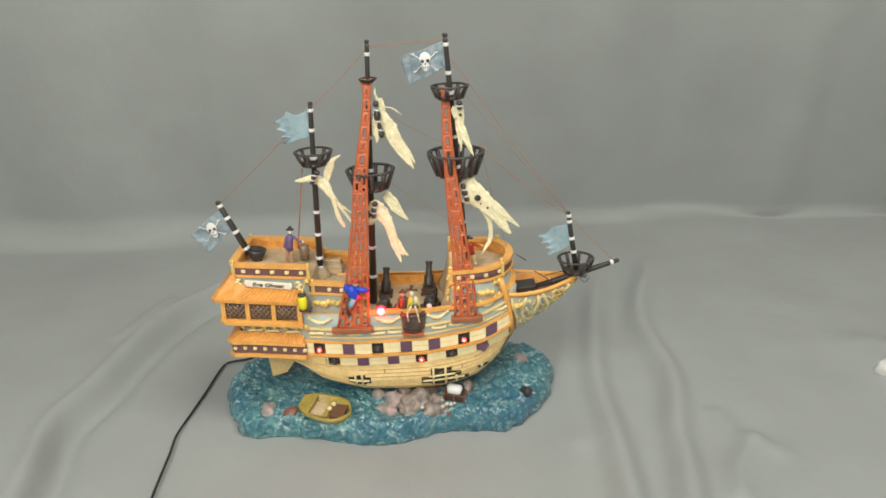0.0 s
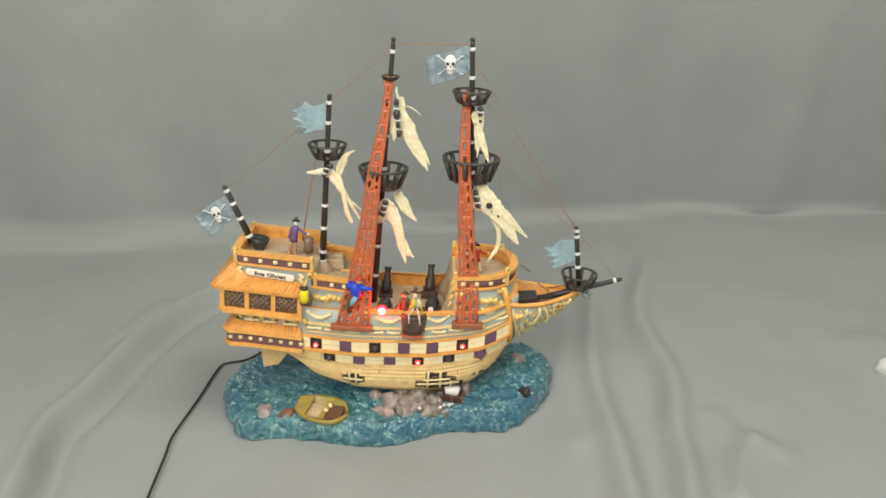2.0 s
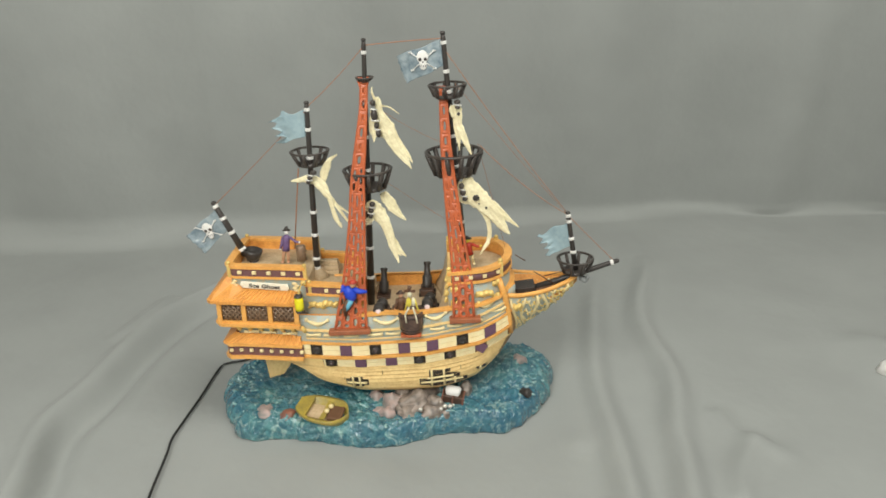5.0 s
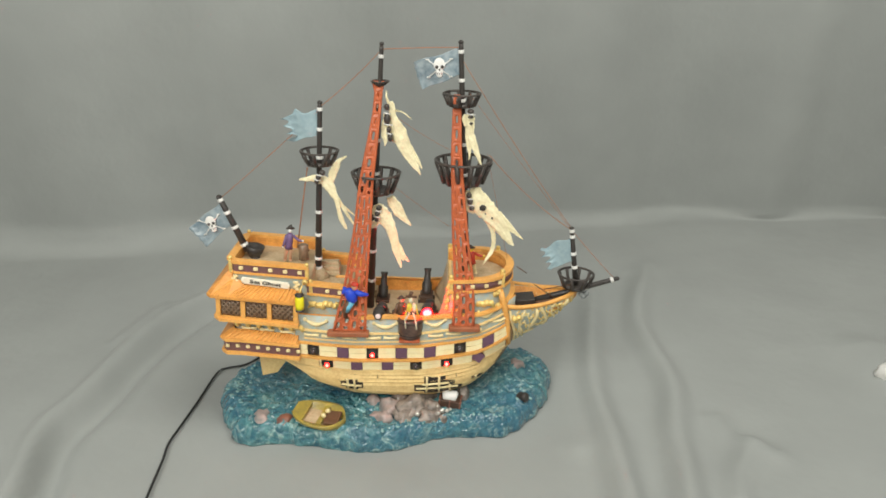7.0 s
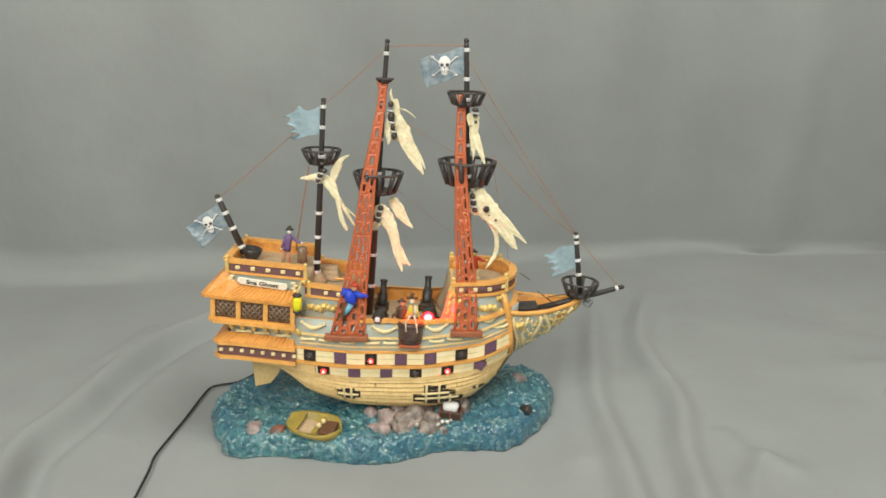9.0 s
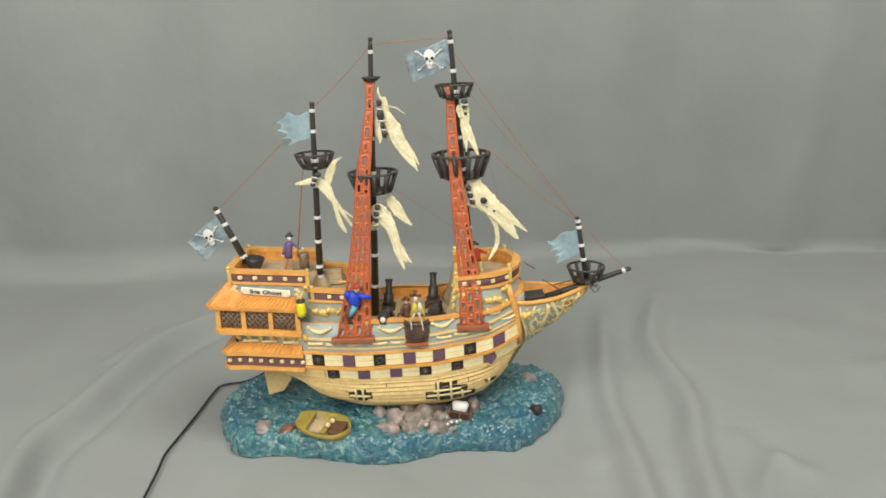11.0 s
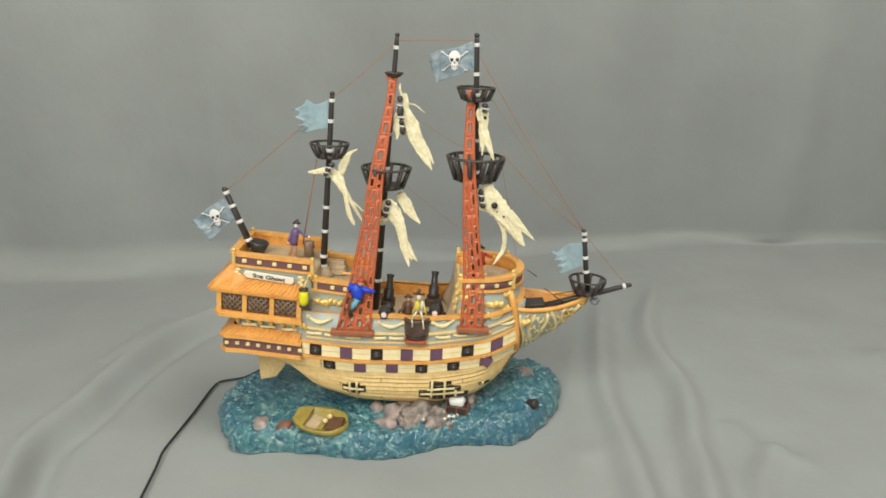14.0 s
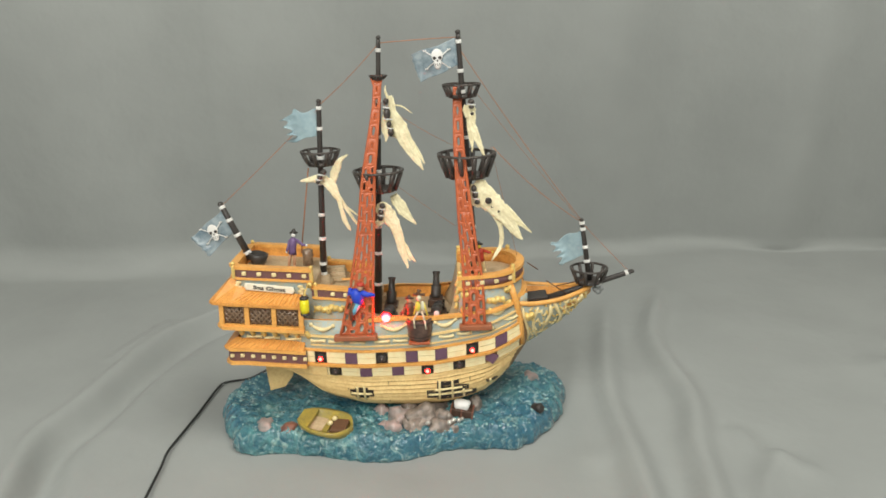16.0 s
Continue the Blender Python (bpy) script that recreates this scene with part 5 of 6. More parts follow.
sail("large torn cream lower fore sail with black spots", [
    (-0.017, [(0.0803, 0.2417, 0.0039), (0.0799, 0.2347, 0.0079), (0.0836, 0.2271, 0.0104), (0.0902, 0.2195, 0.0095), (0.0974, 0.2118, 0.0080), (0.1031, 0.2047, 0.0065), (0.1079, 0.1969, 0.0050), (0.1122, 0.1906, 0.0030), (0.1159, 0.1865, 0.0005)]),
    (-0.016, [(0.0989, 0.2162, 0.0050), (0.1061, 0.2091, 0.0043), (0.1123, 0.2029, 0.0030), (0.1181, 0.1977, 0.0018), (0.1243, 0.1920, 0.0004)]),
    (-0.018, [(0.0729, 0.2378, 0.0020), (0.0716, 0.2293, 0.0027), (0.0737, 0.2217, 0.0035), (0.0792, 0.2181, 0.0020)]),
    (-0.015, [(0.0859, 0.2180, 0.0039), (0.0927, 0.2077, 0.0030), (0.0965, 0.1984, 0.0023), (0.0977, 0.1884, 0.0022), (0.0964, 0.1805, 0.0020), (0.0931, 0.1741, 0.0018), (0.0881, 0.1666, 0.0003)])],
    [(0.0735, -0.0175, 0.2342, 0.0025, 0.0030), (0.0746, -0.0175, 0.2282, 0.0027, 0.0030), (0.0762, -0.0175, 0.2221, 0.0025, 0.0020)],
    [(0.0860, -0.0185, 0.2234, 0.0030, 0.0030), (0.0948, -0.0185, 0.2137, 0.0011, 0.0011), (0.0887, -0.0185, 0.2178, 0.0008, 0.0007)])


# ---- flags ----
def flag(label, ht, hb, ft, fb, mat, jag=0.0, emblem=0.0, seed=0):
    ht, hb, ft, fb = (Vector(p) for p in (ht, hb, ft, fb))
    bm = bmesh.new()
    front, back = [], []
    nu, nv = 18, 30
    for i in range(nu + 1):
        u = i / nu
        row_f, row_b = [], []
        for j in range(nv + 1):
            v = j / nv
            torn = abs(math.sin(math.pi * (v * 3.6 + 0.2 * seed))) ** 0.7 * (0.75 + 0.25 * math.sin(7 * v + seed))
            e = u * (1 - jag * torn * u * u)
            p = (ht + (hb - ht) * v) * (1 - e) + (ft + (fb - ft) * v) * e
            edge = jag * 0.42 * (0.3 + u) * (v - 0.5) * abs(v - 0.5) * 2 * math.sin(u * 9 + seed)
            p = p + (hb - ht) * edge + Vector((0, 0.0020 * math.sin(u * 6 + v * 2 + seed) * u, 0.0006 * math.sin(u * 9 + seed)))
            row_f.append(bm.verts.new(p)), row_b.append(bm.verts.new(p + Vector((0, 0.0007, 0))))
        front.append(row_f), back.append(row_b)
    quad_faces(bm, front, False, True)
    quad_faces(bm, [b[::-1] for b in back], False, True)
    for e in (0, -1):
        quad_faces(bm, [[f[e] for f in front], [b[e] for b in back]], False)
        quad_faces(bm, [front[e], back[e]], False)
    ob = part("flag", bm, mat, SHIP, label)
    if emblem:
        c = ht * 0.30 + hb * 0.24 + ft * 0.24 + fb * 0.22 + Vector((0, -0.0016, 0))
        up = (ht - hb).normalized() * 0.8 + Vector((0, 0, 0.3))
        up.normalize()
        r = Vector((up.z, 0, -up.x))
        bm = bmesh.new()
        for s in (-1, 1):
            a, b = c + (r * s * 1.65 + up * 1.15) * emblem, c + (-r * s * 1.55 - up * 1.25) * emblem
            tube(bm, [a, b], emblem * 0.075, 6)
            for q in (a, b):
                ball(bm, q + r * emblem * 0.13, emblem * 0.13, 0, 6)
                ball(bm, q - r * emblem * 0.13, emblem * 0.13, 0, 6)
        part("crossed_bones", bm, WHITE, ob, "white painted crossed bones")
        bm = bmesh.new()
        turn = Matrix((r, Vector((0, 1, 0)), up)).transposed().to_4x4()
        ball(bm, c + up * emblem * 0.42, (emblem * 0.80, 0.0007, emblem * 0.92), 0, 16, turn)
        ball(bm, c - up * emblem * 0.72, (emblem * 0.50, 0.0007, emblem * 0.62), 0, 14, turn)
        skull = part("skull_emblem", bm, WHITE, ob, "white painted skull")
        bm = bmesh.new()
        for s in (-1, 1):
            ball(bm, c + r * s * emblem * 0.38 + up * emblem * 0.12 + Vector((0, -0.0007, 0)), (emblem * 0.25, 0.0005, emblem * 0.24), 0, 8)
        ball(bm, c - up * emblem * 0.25 + Vector((0, -0.0007, 0)), (emblem * 0.12, 0.0005, emblem * 0.14), 0, 8)
        for s in (-0.3, 0, 0.3):
            tube(bm, [c + r * s * emblem - up * emblem * 0.62 + Vector((0, -0.0008, 0)), c + r * s * emblem - up * emblem * 0.9 + Vector((0, -0.0007, 0))], emblem * 0.05, 5)
        part("eye_sockets", bm, BLACK, ob, "black painted eye sockets")
    return ob


flag("translucent grey-blue flag with skull and bones", (0.0609, -0.0140, 0.3603), (0.0622, -0.0140, 0.3384), (0.0224, -0.0140, 0.3482), (0.0299, -0.0140, 0.3252), FLAGG, 0.03, 0.0061, 1.0)
flag("pale blue tattered plain flag", (-0.0604, -0.0080, 0.3052), (-0.0616, -0.0080, 0.2825), (-0.0945, -0.0080, 0.3025), (-0.0900, -0.0080, 0.2765), FLAGB, 0.40, 0, 2.0)
flag("grey-blue flag with skull and bones", (-0.1550, 0.0000, 0.2167), (-0.1457, 0.0000, 0.1970), (-0.1866, 0.0000, 0.1915), (-0.1710, 0.0000, 0.1735), FLAGG, 0.05, 0.0060, 3.5)
flag("pale blue tattered bow flag", (0.1712, 0.0000, 0.1895), (0.1745, 0.0000, 0.1657), (0.1413, 0.0000, 0.1764), (0.1505, 0.0000, 0.1548), FLAGB, 0.28, 0, 4.0)


# ---- rigging threads ----
def thread(pts, r=0.00034, mat=LINE):
    bm = bmesh.new()
    tube(bm, pts, r, 5)
    return part("rigging_thread", bm, mat, SHIP, "fine brown thread")


def sagged(a, b, sag, n=9):
    return [along(a, b, k / n) + Vector((0, 0, -4 * sag * (k / n) * (1 - k / n))) for k in range(n + 1)]


thread(sagged((-0.1552, 0.0000, 0.2202), (-0.0580, -0.0080, 0.3065), 0.001))
thread(sagged((-0.0579, -0.0080, 0.3084), (-0.0034, -0.0140, 0.3581), 0.002))
thread(sagged((-0.0034, -0.0140, 0.3585), (0.0629, -0.0140, 0.3612), -0.0004), 0.0004)
thread(sagged((0.0634, -0.0140, 0.3526), (0.1718, 0.0000, 0.1970), 0.003))
thread(sagged((0.0908, -0.0100, 0.2688), (0.1713, 0.0000, 0.1965), 0.005))
thread(sagged((0.0715, -0.0080, 0.3227), (0.1719, 0.0000, 0.1954), 0.001), 0.0002)
thread(sagged((-0.0046, 0.0060, 0.3072), (0.0679, 0.0100, 0.2627), 0.003), 0.0002)
thread(sagged((-0.0117, 0.0080, 0.2466), (0.0572, 0.0200, 0.1907), 0.001), 0.0002)
thread(sagged((0.0898, 0.0040, 0.2667), (0.1152, 0.0100, 0.1548), 0.0), 0.0002)
thread([(-0.0706, -0.0120, 0.2553), (-0.0769, -0.0100, 0.2194), (-0.0845, -0.0060, 0.1762)], 0.0006, LINE)
thread(sagged((0.1715, 0.0000, 0.1960), (0.2155, 0.0000, 0.1485), 0.0005), 0.0003)
for a, b in (((0.1215, -0.0040, 0.1604), (0.1311, -0.0040, 0.1538)), ((0.1386, -0.0060, 0.1435), (0.1591, -0.0060, 0.1290)), ((0.1487, -0.0030, 0.1369), (0.1747, -0.0030, 0.1425))):
    thread([a, b], 0.0005, BROWN)


# ---- small things on the ship ----
def figure(bm, foot, h, cloth, legs, hat, face, reach, hat_band=None, lean=0.0, slim=1.0):
    """A little painted figure as one plain shape; material numbers for its colours."""
    f = Vector(foot)
    w = h * slim

    def q(x, y, z):
        return f + Vector((x * w + lean * z * h, y * w, z * h))
    for s in (-1, 1):
        tube(bm, [q(0.10 * s, 0, 0), q(0.085 * s, 0, 0.22), q(0.05 * s, 0, 0.45)], [0.055 * w, 0.06 * w, 0.075 * w], 8, legs)
        ball(bm, q(0.11 * s, -0.03, 0.02), (0.06 * w, 0.09 * w, 0.04 * w), legs, 8)
    tube(bm, [q(0, 0, 0.36), q(0, 0, 0.46), q(0, 0, 0.60), q(0, 0, 0.74), q(0, 0, 0.80)], [0.15 * w, 0.125 * w, 0.13 * w, 0.14 * w, 0.06 * w], 10, cloth)
    for s, hand in zip((-1, 1), reach):
        tube(bm, [q(0.12 * s, 0, 0.73), q(*[(0.13 * s if i == 0 else (0 if i == 1 else 0.62)) * 0.4 + hand[i] * 0.6 for i in range(3)]), q(*hand)], [0.055 * w, 0.05 * w, 0.04 * w], 8, cloth)
        ball(bm, q(*hand), 0.045 * w, face, 8)
    ball(bm, q(0, -0.01, 0.87), (0.075 * w, 0.08 * w, 0.09 * w), face, 10)
    tube(bm, [q(-0.15, 0, 0.925), q(0, 0, 0.945), q(0.15, 0, 0.93)], [0.02 * w, 0.085 * w, 0.02 * w], 8, hat if hat_band is None else hat_band)
    tube(bm, [q(-0.09, 0, 0.94), q(0, 0, 0.98), q(0.03, 0, 1.04)], [0.03 * w, 0.075 * w, 0.02 * w], 8, hat)


def figurine(label, mats, *args, **more):
    bm = bmesh.new()
    figure(bm, *args, **more)
    return part("figurine", bm, mats, SHIP, label)


figurine("painted pirate figurine in a violet coat and black hat", [VIOLET, SKIN, BLACK, WHITE], (-0.0940, -0.0080, 0.1640), 0.0345, 0, 1, 2, 3, ((-0.20, -0.05, 0.42), (0.50, -0.10, 0.60)), lean=0.14, slim=0.74)
figurine("painted pirate figurine in a red coat with black hat", [SCARLET, CREAM, BLACK, LEMON], (0.0795, -0.0120, 0.1565), 0.0270, 0, 1, 2, 3, ((-0.20, -0.1, 0.45), (0.42, -0.10, 0.68)), lean=-0.10)
bm = bmesh.new()          # skeleton, as one plain shape
c = Vector((0.0236, -0.0560, 0.1375))


def bone(a, b, r, mi=0):
    tube(bm, [c + Vector(a), (c + Vector(a)) * 0.5 + (c + Vector(b)) * 0.5, c + Vector(b)], [r, r * 0.75, r], 7, mi)


ball(bm, c + Vector((0, 0, 0.0105)), (0.0022, 0.0024, 0.0028), 0, 10)
bone((-0.005, 0, 0.0140), (0.0052, 0, 0.0135), 0.0013, 2)
bone((-0.0008, 0, 0.0140), (0.0005, 0, 0.0180), 0.0020, 2)
ball(bm, c + Vector((-0.0012, 0, 0.0030)), (0.0024, 0.0024, 0.0048), 1, 10)
ball(bm, c + Vector((0.0030, 0, 0.0035)), (0.0018, 0.0022, 0.0042), 0, 10)
bone((-0.0020, 0, 0.0060), (-0.0048, -0.001, -0.0040), 0.0009, 1)
bone((0.0040, 0, 0.0060), (0.0068, -0.001, -0.0050), 0.0009, 1)
bone((-0.0012, 0, -0.0020), (-0.0052, -0.001, -0.0090), 0.0010)
bone((-0.0052, -0.001, -0.0090), (-0.0046, -0.001, -0.0170), 0.0008)
bone((0.0020, 0, -0.0020), (0.0040, -0.001, -0.0090), 0.0010)
bone((0.0040, -0.001, -0.0090), (0.0052, -0.001, -0.0180), 0.0008)
part("figurine", bm, [BONE, LEMON, BROWN], SHIP, "skeleton pirate figurine with yellow sash and brown hat")
figurine("brown-coated pirate figurine beside a cask", [BROWN, SOOT, SOOT, SKIN], (0.0143, -0.0400, 0.1169), 0.0270, 0, 1, 2, 3, ((-0.22, -0.06, 0.40), (0.20, -0.06, 0.5)))
bm = bmesh.new()          # climber on the shroud
c = Vector((-0.0292, -0.0480, 0.1466))
ball(bm, c + Vector((-0.001, 0, 0.001)), (0.0058, 0.0046, 0.0080), 0, 10, pose(0, 0, 0, 0, -18))
tube(bm, [c + Vector((0.002, 0, 0.005)), c + Vector((0.008, -0.001, 0.003)), c + Vector((0.0145, -0.001, 0.0025))], [0.0030, 0.0026, 0.0014], 8, 0)
tube(bm, [c + Vector((-0.004, 0, 0.006)), c + Vector((-0.008, 0, 0.004)), c + Vector((-0.0065, 0, 0.0090))], [0.0028, 0.0024, 0.0016], 8, 0)
tube(bm, [c + Vector((-0.001, 0, -0.005)), c + Vector((-0.004, -0.001, -0.011)), c + Vector((-0.006, 0, -0.015))], [0.0034, 0.0026, 0.0018], 8, 1)
tube(bm, [c + Vector((-0.003, 0, -0.005)), c + Vector((-0.0075, -0.001, -0.014)), c + Vector((-0.0068, 0, -0.021))], [0.0030, 0.0020, 0.0016], 8, 2)
ball(bm, c + Vector((0.0022, -0.001, 0.0100)), (0.0030, 0.0030, 0.0032), 3, 8)
ball(bm, c + Vector((0.0024, -0.001, 0.0125)), (0.0038, 0.0034, 0.0022), 4, 8)
part("figurine", bm, [COBALT, CYAN, BROWN, SKIN, SCARLET], SHIP, "bright blue climbing pirate figurine with a red cap")

# side platform with casks under the skeleton
bm = bmesh.new()
c = Vector((0.0226, -0.0440, 0.1150))
lathe(bm, [(0.0075, -0.0100), (0.0100, -0.0085), (0.0112, -0.0010), (0.0116, 0.0085), (0.0112, 0.0105), (0.0096, 0.0105), (0.0090, 0.0030), (0.0020, 0.0020)], Matrix.Translation(c), 18)
tub = part("side_tub", bm, TUB, SHIP, "smoky brown tub on the side under the skeleton")
for z, r in ((-0.0050, 0.0109), (0.0075, 0.0120)):
    bm = bmesh.new()
    lathe(bm, [(r - 0.001, z - 0.0009), (r + 0.0002, z), (r - 0.001, z + 0.0009)], Matrix.Translation(c), 18)
    part("hoop", bm, DARK, tub)
bm = bmesh.new()
box(bm, (0.0220, -0.0485, 0.1040), (0.0190, 0.0080, 0.0030), None, 0.0010)
part("side_step", bm, NET, SHIP, "red-brown side step")
for px in ((0.0091, -0.0360, 0.1218), (0.0319, -0.0380, 0.1210)):
    bm = bmesh.new()
    lathe(bm, [(0.0034, -0.006), (0.0046, 0.0), (0.0036, 0.006)], Matrix.Translation(px), 10)
    part("cask", bm, SOOT, SHIP, "small dark cask on the deck")


# cannons: two that stand up on the far side, two that point outboard
def cannon(m, length, r, label):
    bm = bmesh.new()
    lathe(bm, [(r * 0.35, -r * 0.9), (r * 0.95, -r * 0.5), (r, 0), (r * 1.02, length * 0.32), (r * 0.72, length * 0.42), (r * 0.60, length * 0.85), (r * 0.78, length * 0.93), (r * 0.74, length), (r * 0.50, length), (r * 0.50, length - r * 0.9), (r * 0.1, length - r * 0.9)], m, 14)
    ob = part("cannon", bm, BLACK, SHIP, label)
    for k in (0.10, 0.38):
        bm = bmesh.new()
        lathe(bm, [(r * 0.7, length * k - 0.0007), (r * 1.13, length * k), (r * 0.7, length * k + 0.0007)], m, 14)
        part("barrel_ring", bm, BLACK, ob)
    return ob


def carriage(c, size):
    bm = bmesh.new()
    box(bm, c, size, None, 0.0008)
    ob = part("gun_carriage", bm, SOOT, SHIP, "dark brown gun carriage")
    for sx in (-1, 1):
        for sy in (-1, 1):
            bm = bmesh.new()
            lathe(bm, [(0.0022, -0.0008), (0.0026, 0), (0.0022, 0.0008)], Matrix.Translation(Vector(c) + Vector((sx * (size[0] / 2 + 0.0008), sy * size[1] * 0.3, -size[2] / 2))) @ pose(0, 0, 0, 0, 90), 10)
            part("wheel", bm, DARK, ob)


for base in ((-0.0069, 0.0180, 0.1190), (0.0362, 0.0180, 0.1237)):
    b = Vector(base)
    cannon(Matrix.Translation(b) @ Vector((0.04, 0.42, 0.9)).to_track_quat("Z", "Y").to_matrix().to_4x4(), 0.0225, 0.0048, "black cannon tipped upwards on the deck")
    carriage((b.x, b.y - 0.001, b.z - 0.0055), (0.0130, 0.0170, 0.0070))
LAMPS = [Vector((-0.0071, -0.0415, 0.1256)), Vector((0.0374, -0.0360, 0.1267))]
for p in LAMPS:
    p += Vector((0, -0.0024, -0.0002))
for p in LAMPS:
    cannon(Matrix.Translation(p + Vector((0.0025, 0.0205, -0.0004))) @ Vector((-0.10, -1, 0.02)).to_track_quat("Z", "Y").to_matrix().to_4x4(), 0.0145, 0.0049, "black cannon pointing outboard with a lamp in its muzzle")
    carriage((p.x + 0.0035, p.y + 0.016, p.z - 0.0060), (0.0110, 0.0160, 0.0058))
bm = bmesh.new()
lathe(bm, [(0.0048, -0.007), (0.0044, 0.0), (0.0050, 0.007), (0.0026, 0.0080)], Matrix.Translation((-0.0794, -0.0040, 0.1713)), 7)
tube(bm, [(-0.0833, -0.0040, 0.1756), (-0.0765, -0.0040, 0.1778), (-0.0747, -0.0040, 0.1724)], 0.0012, 6)
part("steering_stand", bm, LATTICE, SHIP, "grey-brown steering stand")
bm = bmesh.new()
box(bm, (-0.0401, -0.0280, 0.1575), (0.0120, 0.0030, 0.0020), None, 0.0008)
part("hatch_strip", bm, RAIL, SHIP, "small orange hatch strip")

for k in range(3):
    bm = bmesh.new()
    box(bm, (-0.0585 + 0.0008 * k, 0.0130, 0.1475 + 0.0040 * (2 - k) - 0.001), (0.0200, 0.0070 + 0.0060 * k, 0.0045), None, 0.0008)
    part("deck_step", bm, DECK, SHIP)

# lantern on the gallery corner
bm = bmesh.new()
c = Vector((-0.0750, -0.0560, 0.1434))
lathe(bm, [(0.0035, -0.0064), (0.0041, -0.0028), (0.0041, 0.0028), (0.0035, 0.0062)], Matrix.Translation(c) @ pose(0, 0, 0, 0, 0, 22), 8)
lantern = part("lantern", bm, YELLOW, SHIP, "bright yellow hanging stern lantern")
for z, r in ((-0.0074, 0.0040), (0.0072, 0.0040)):
    bm = bmesh.new()
    lathe(bm, [(r * 0.6, z - 0.0014), (r, z - 0.0006), (r, z + 0.0008), (r * 0.45, z + 0.0020)], Matrix.Translation(c), 10)
    part("lantern_cap", bm, BLACK, lantern, "black lantern cap")
bm = bmesh.new()
tube(bm, [c + Vector((0, 0, 0.007)), c + Vector((0.001, 0.002, 0.013)), c + Vector((0.003, 0.008, 0.016)), c + Vector((0.004, 0.014, 0.012))], 0.0011, 7)
ball(bm, c + Vector((0.003, 0.012, 0.0145)), 0.0028, 0, 8)
part("lantern_hook", bm, GOLD, lantern, "gold scroll hook")

# name board
def name_board():
    a, b = Vector((-0.1292, -0.0385, 0.1568)), Vector((-0.0873, -0.0385, 0.1516))
    ang = math.degrees(math.atan2(a.z - b.z, b.x - a.x))
    bm = bmesh.new()
    box(bm, (a + b) / 2, ((b - a).length, 0.0022, 0.0064), pose(0, 0, 0, 0, ang), 0.0008)
    for p, s in ((a, -1), (b, 1)):
        tube(bm, [p + Vector((-s * 0.001, -0.0004, 0.0030)), p + Vector((0, -0.0006, 0)), p + Vector((-s * 0.001, -0.0004, -0.0030))], [0.0009, 0.0012, 0.0009], 7)
    board = part("name_board", bm, SIGN, SHIP, "ivory scroll name board")
    text = bpy.data.curves.new("lettering", "FONT")
    text.body, text.size, text.align_x, text.align_y, text.extrude, text.offset = "Sea Ghost", 0.0049, "CENTER", "CENTER", 0.0002, 0.00013
    temp = new("lettering_source", text)
    data = bpy.data.meshes.new_from_object(temp.evaluated_get(bpy.context.evaluated_depsgraph_get()))
    bpy.data.objects.remove(temp)
    data.materials.clear()
    data.materials.append(BLACK)
    ob = new("lettering", data)
    ob.parent = board
    ob.matrix_basis = Matrix.Translation((a + b) / 2 + Vector((0, -0.0013, 0))) @ pose(0, 0, 0, 90, ang, 0) @ Matrix.Diagonal((1.38, 1, 1, 1))
    tagged(ob, "black painted lettering")
    for s, p in ((-1, a + Vector((-0.006, 0, 0))), (1, b + Vector((0.006, 0, 0)))):
        bm = bmesh.new()
        for k in range(4):
            ball(bm, p + Vector((s * 0.0016 * (k % 2), 0.0006, 0.0034 - 0.0023 * k)), (0.0028, 0.0012, 0.0015), 0, 8)
        part("board_scroll", bm, PALE, board, "pale gold scroll")


name_board()


# ---- lamps that turn their glowing half outwards ----
def led(x, y, z, r, mats, label):
    bm = bmesh.new()
    ball(bm, (0, 0, 0), r, 0, 18 if len(mats) == 3 else 32)
    for f in bm.faces:
        c = f.calc_center_median() / r
        if len(mats) == 3:
            f.material_index = 0 if c.y < -0.72 else 1 if c.y < -0.25 else 2
        else:
            f.material_index = 0 if c.y < -0.55 else 1 if c.y < -0.06 and c.z > -0.25 else 2 if c.y > 0.84 - 0.2 * c.z else 3
    ob = part("led_lamp", bm, mats, SHIP, label, (x, y, z))
    return ob


# hood added over the muzzle; it blocks the glow when the lamp turns inwards
for p in LAMPS:          # the flared muzzle that holds the lamp
    bm = bmesh.new()
    lathe(bm, [(0.0049, -0.0004), (0.0053, 0.0006), (0.0054, 0.0080), (0.0046, 0.0112), (0.0020, 0.0114), (0.0020, 0.0106), (0.0040, 0.0104), (0.0047, 0.0080), (0.0047, -0.0002)], Matrix.Translation(p + Vector((0.0004, 0.0006, 0.0006))) @ pose(0, 0, 0, -90), 24)
    part("cannon_muzzle", bm, BLACK, SHIP, "black hood added at the cannon muzzle to contain the lamp's glow")
DECK_LEDS = [led(*(p + Vector((0.0004, 0.0006, 0.0006))), 0.0044, [LED_ON, LED_RING, LED_OFF, BLACK], "red cannon lamp in the muzzle") for p in LAMPS]
SIDE_LEDS = [led(x, y, z, 0.0023, [LED_SMALL, LED_EDGE, LED_DIM], "small red lamp in the gun port") for x, y, z in PORT_LEDS]


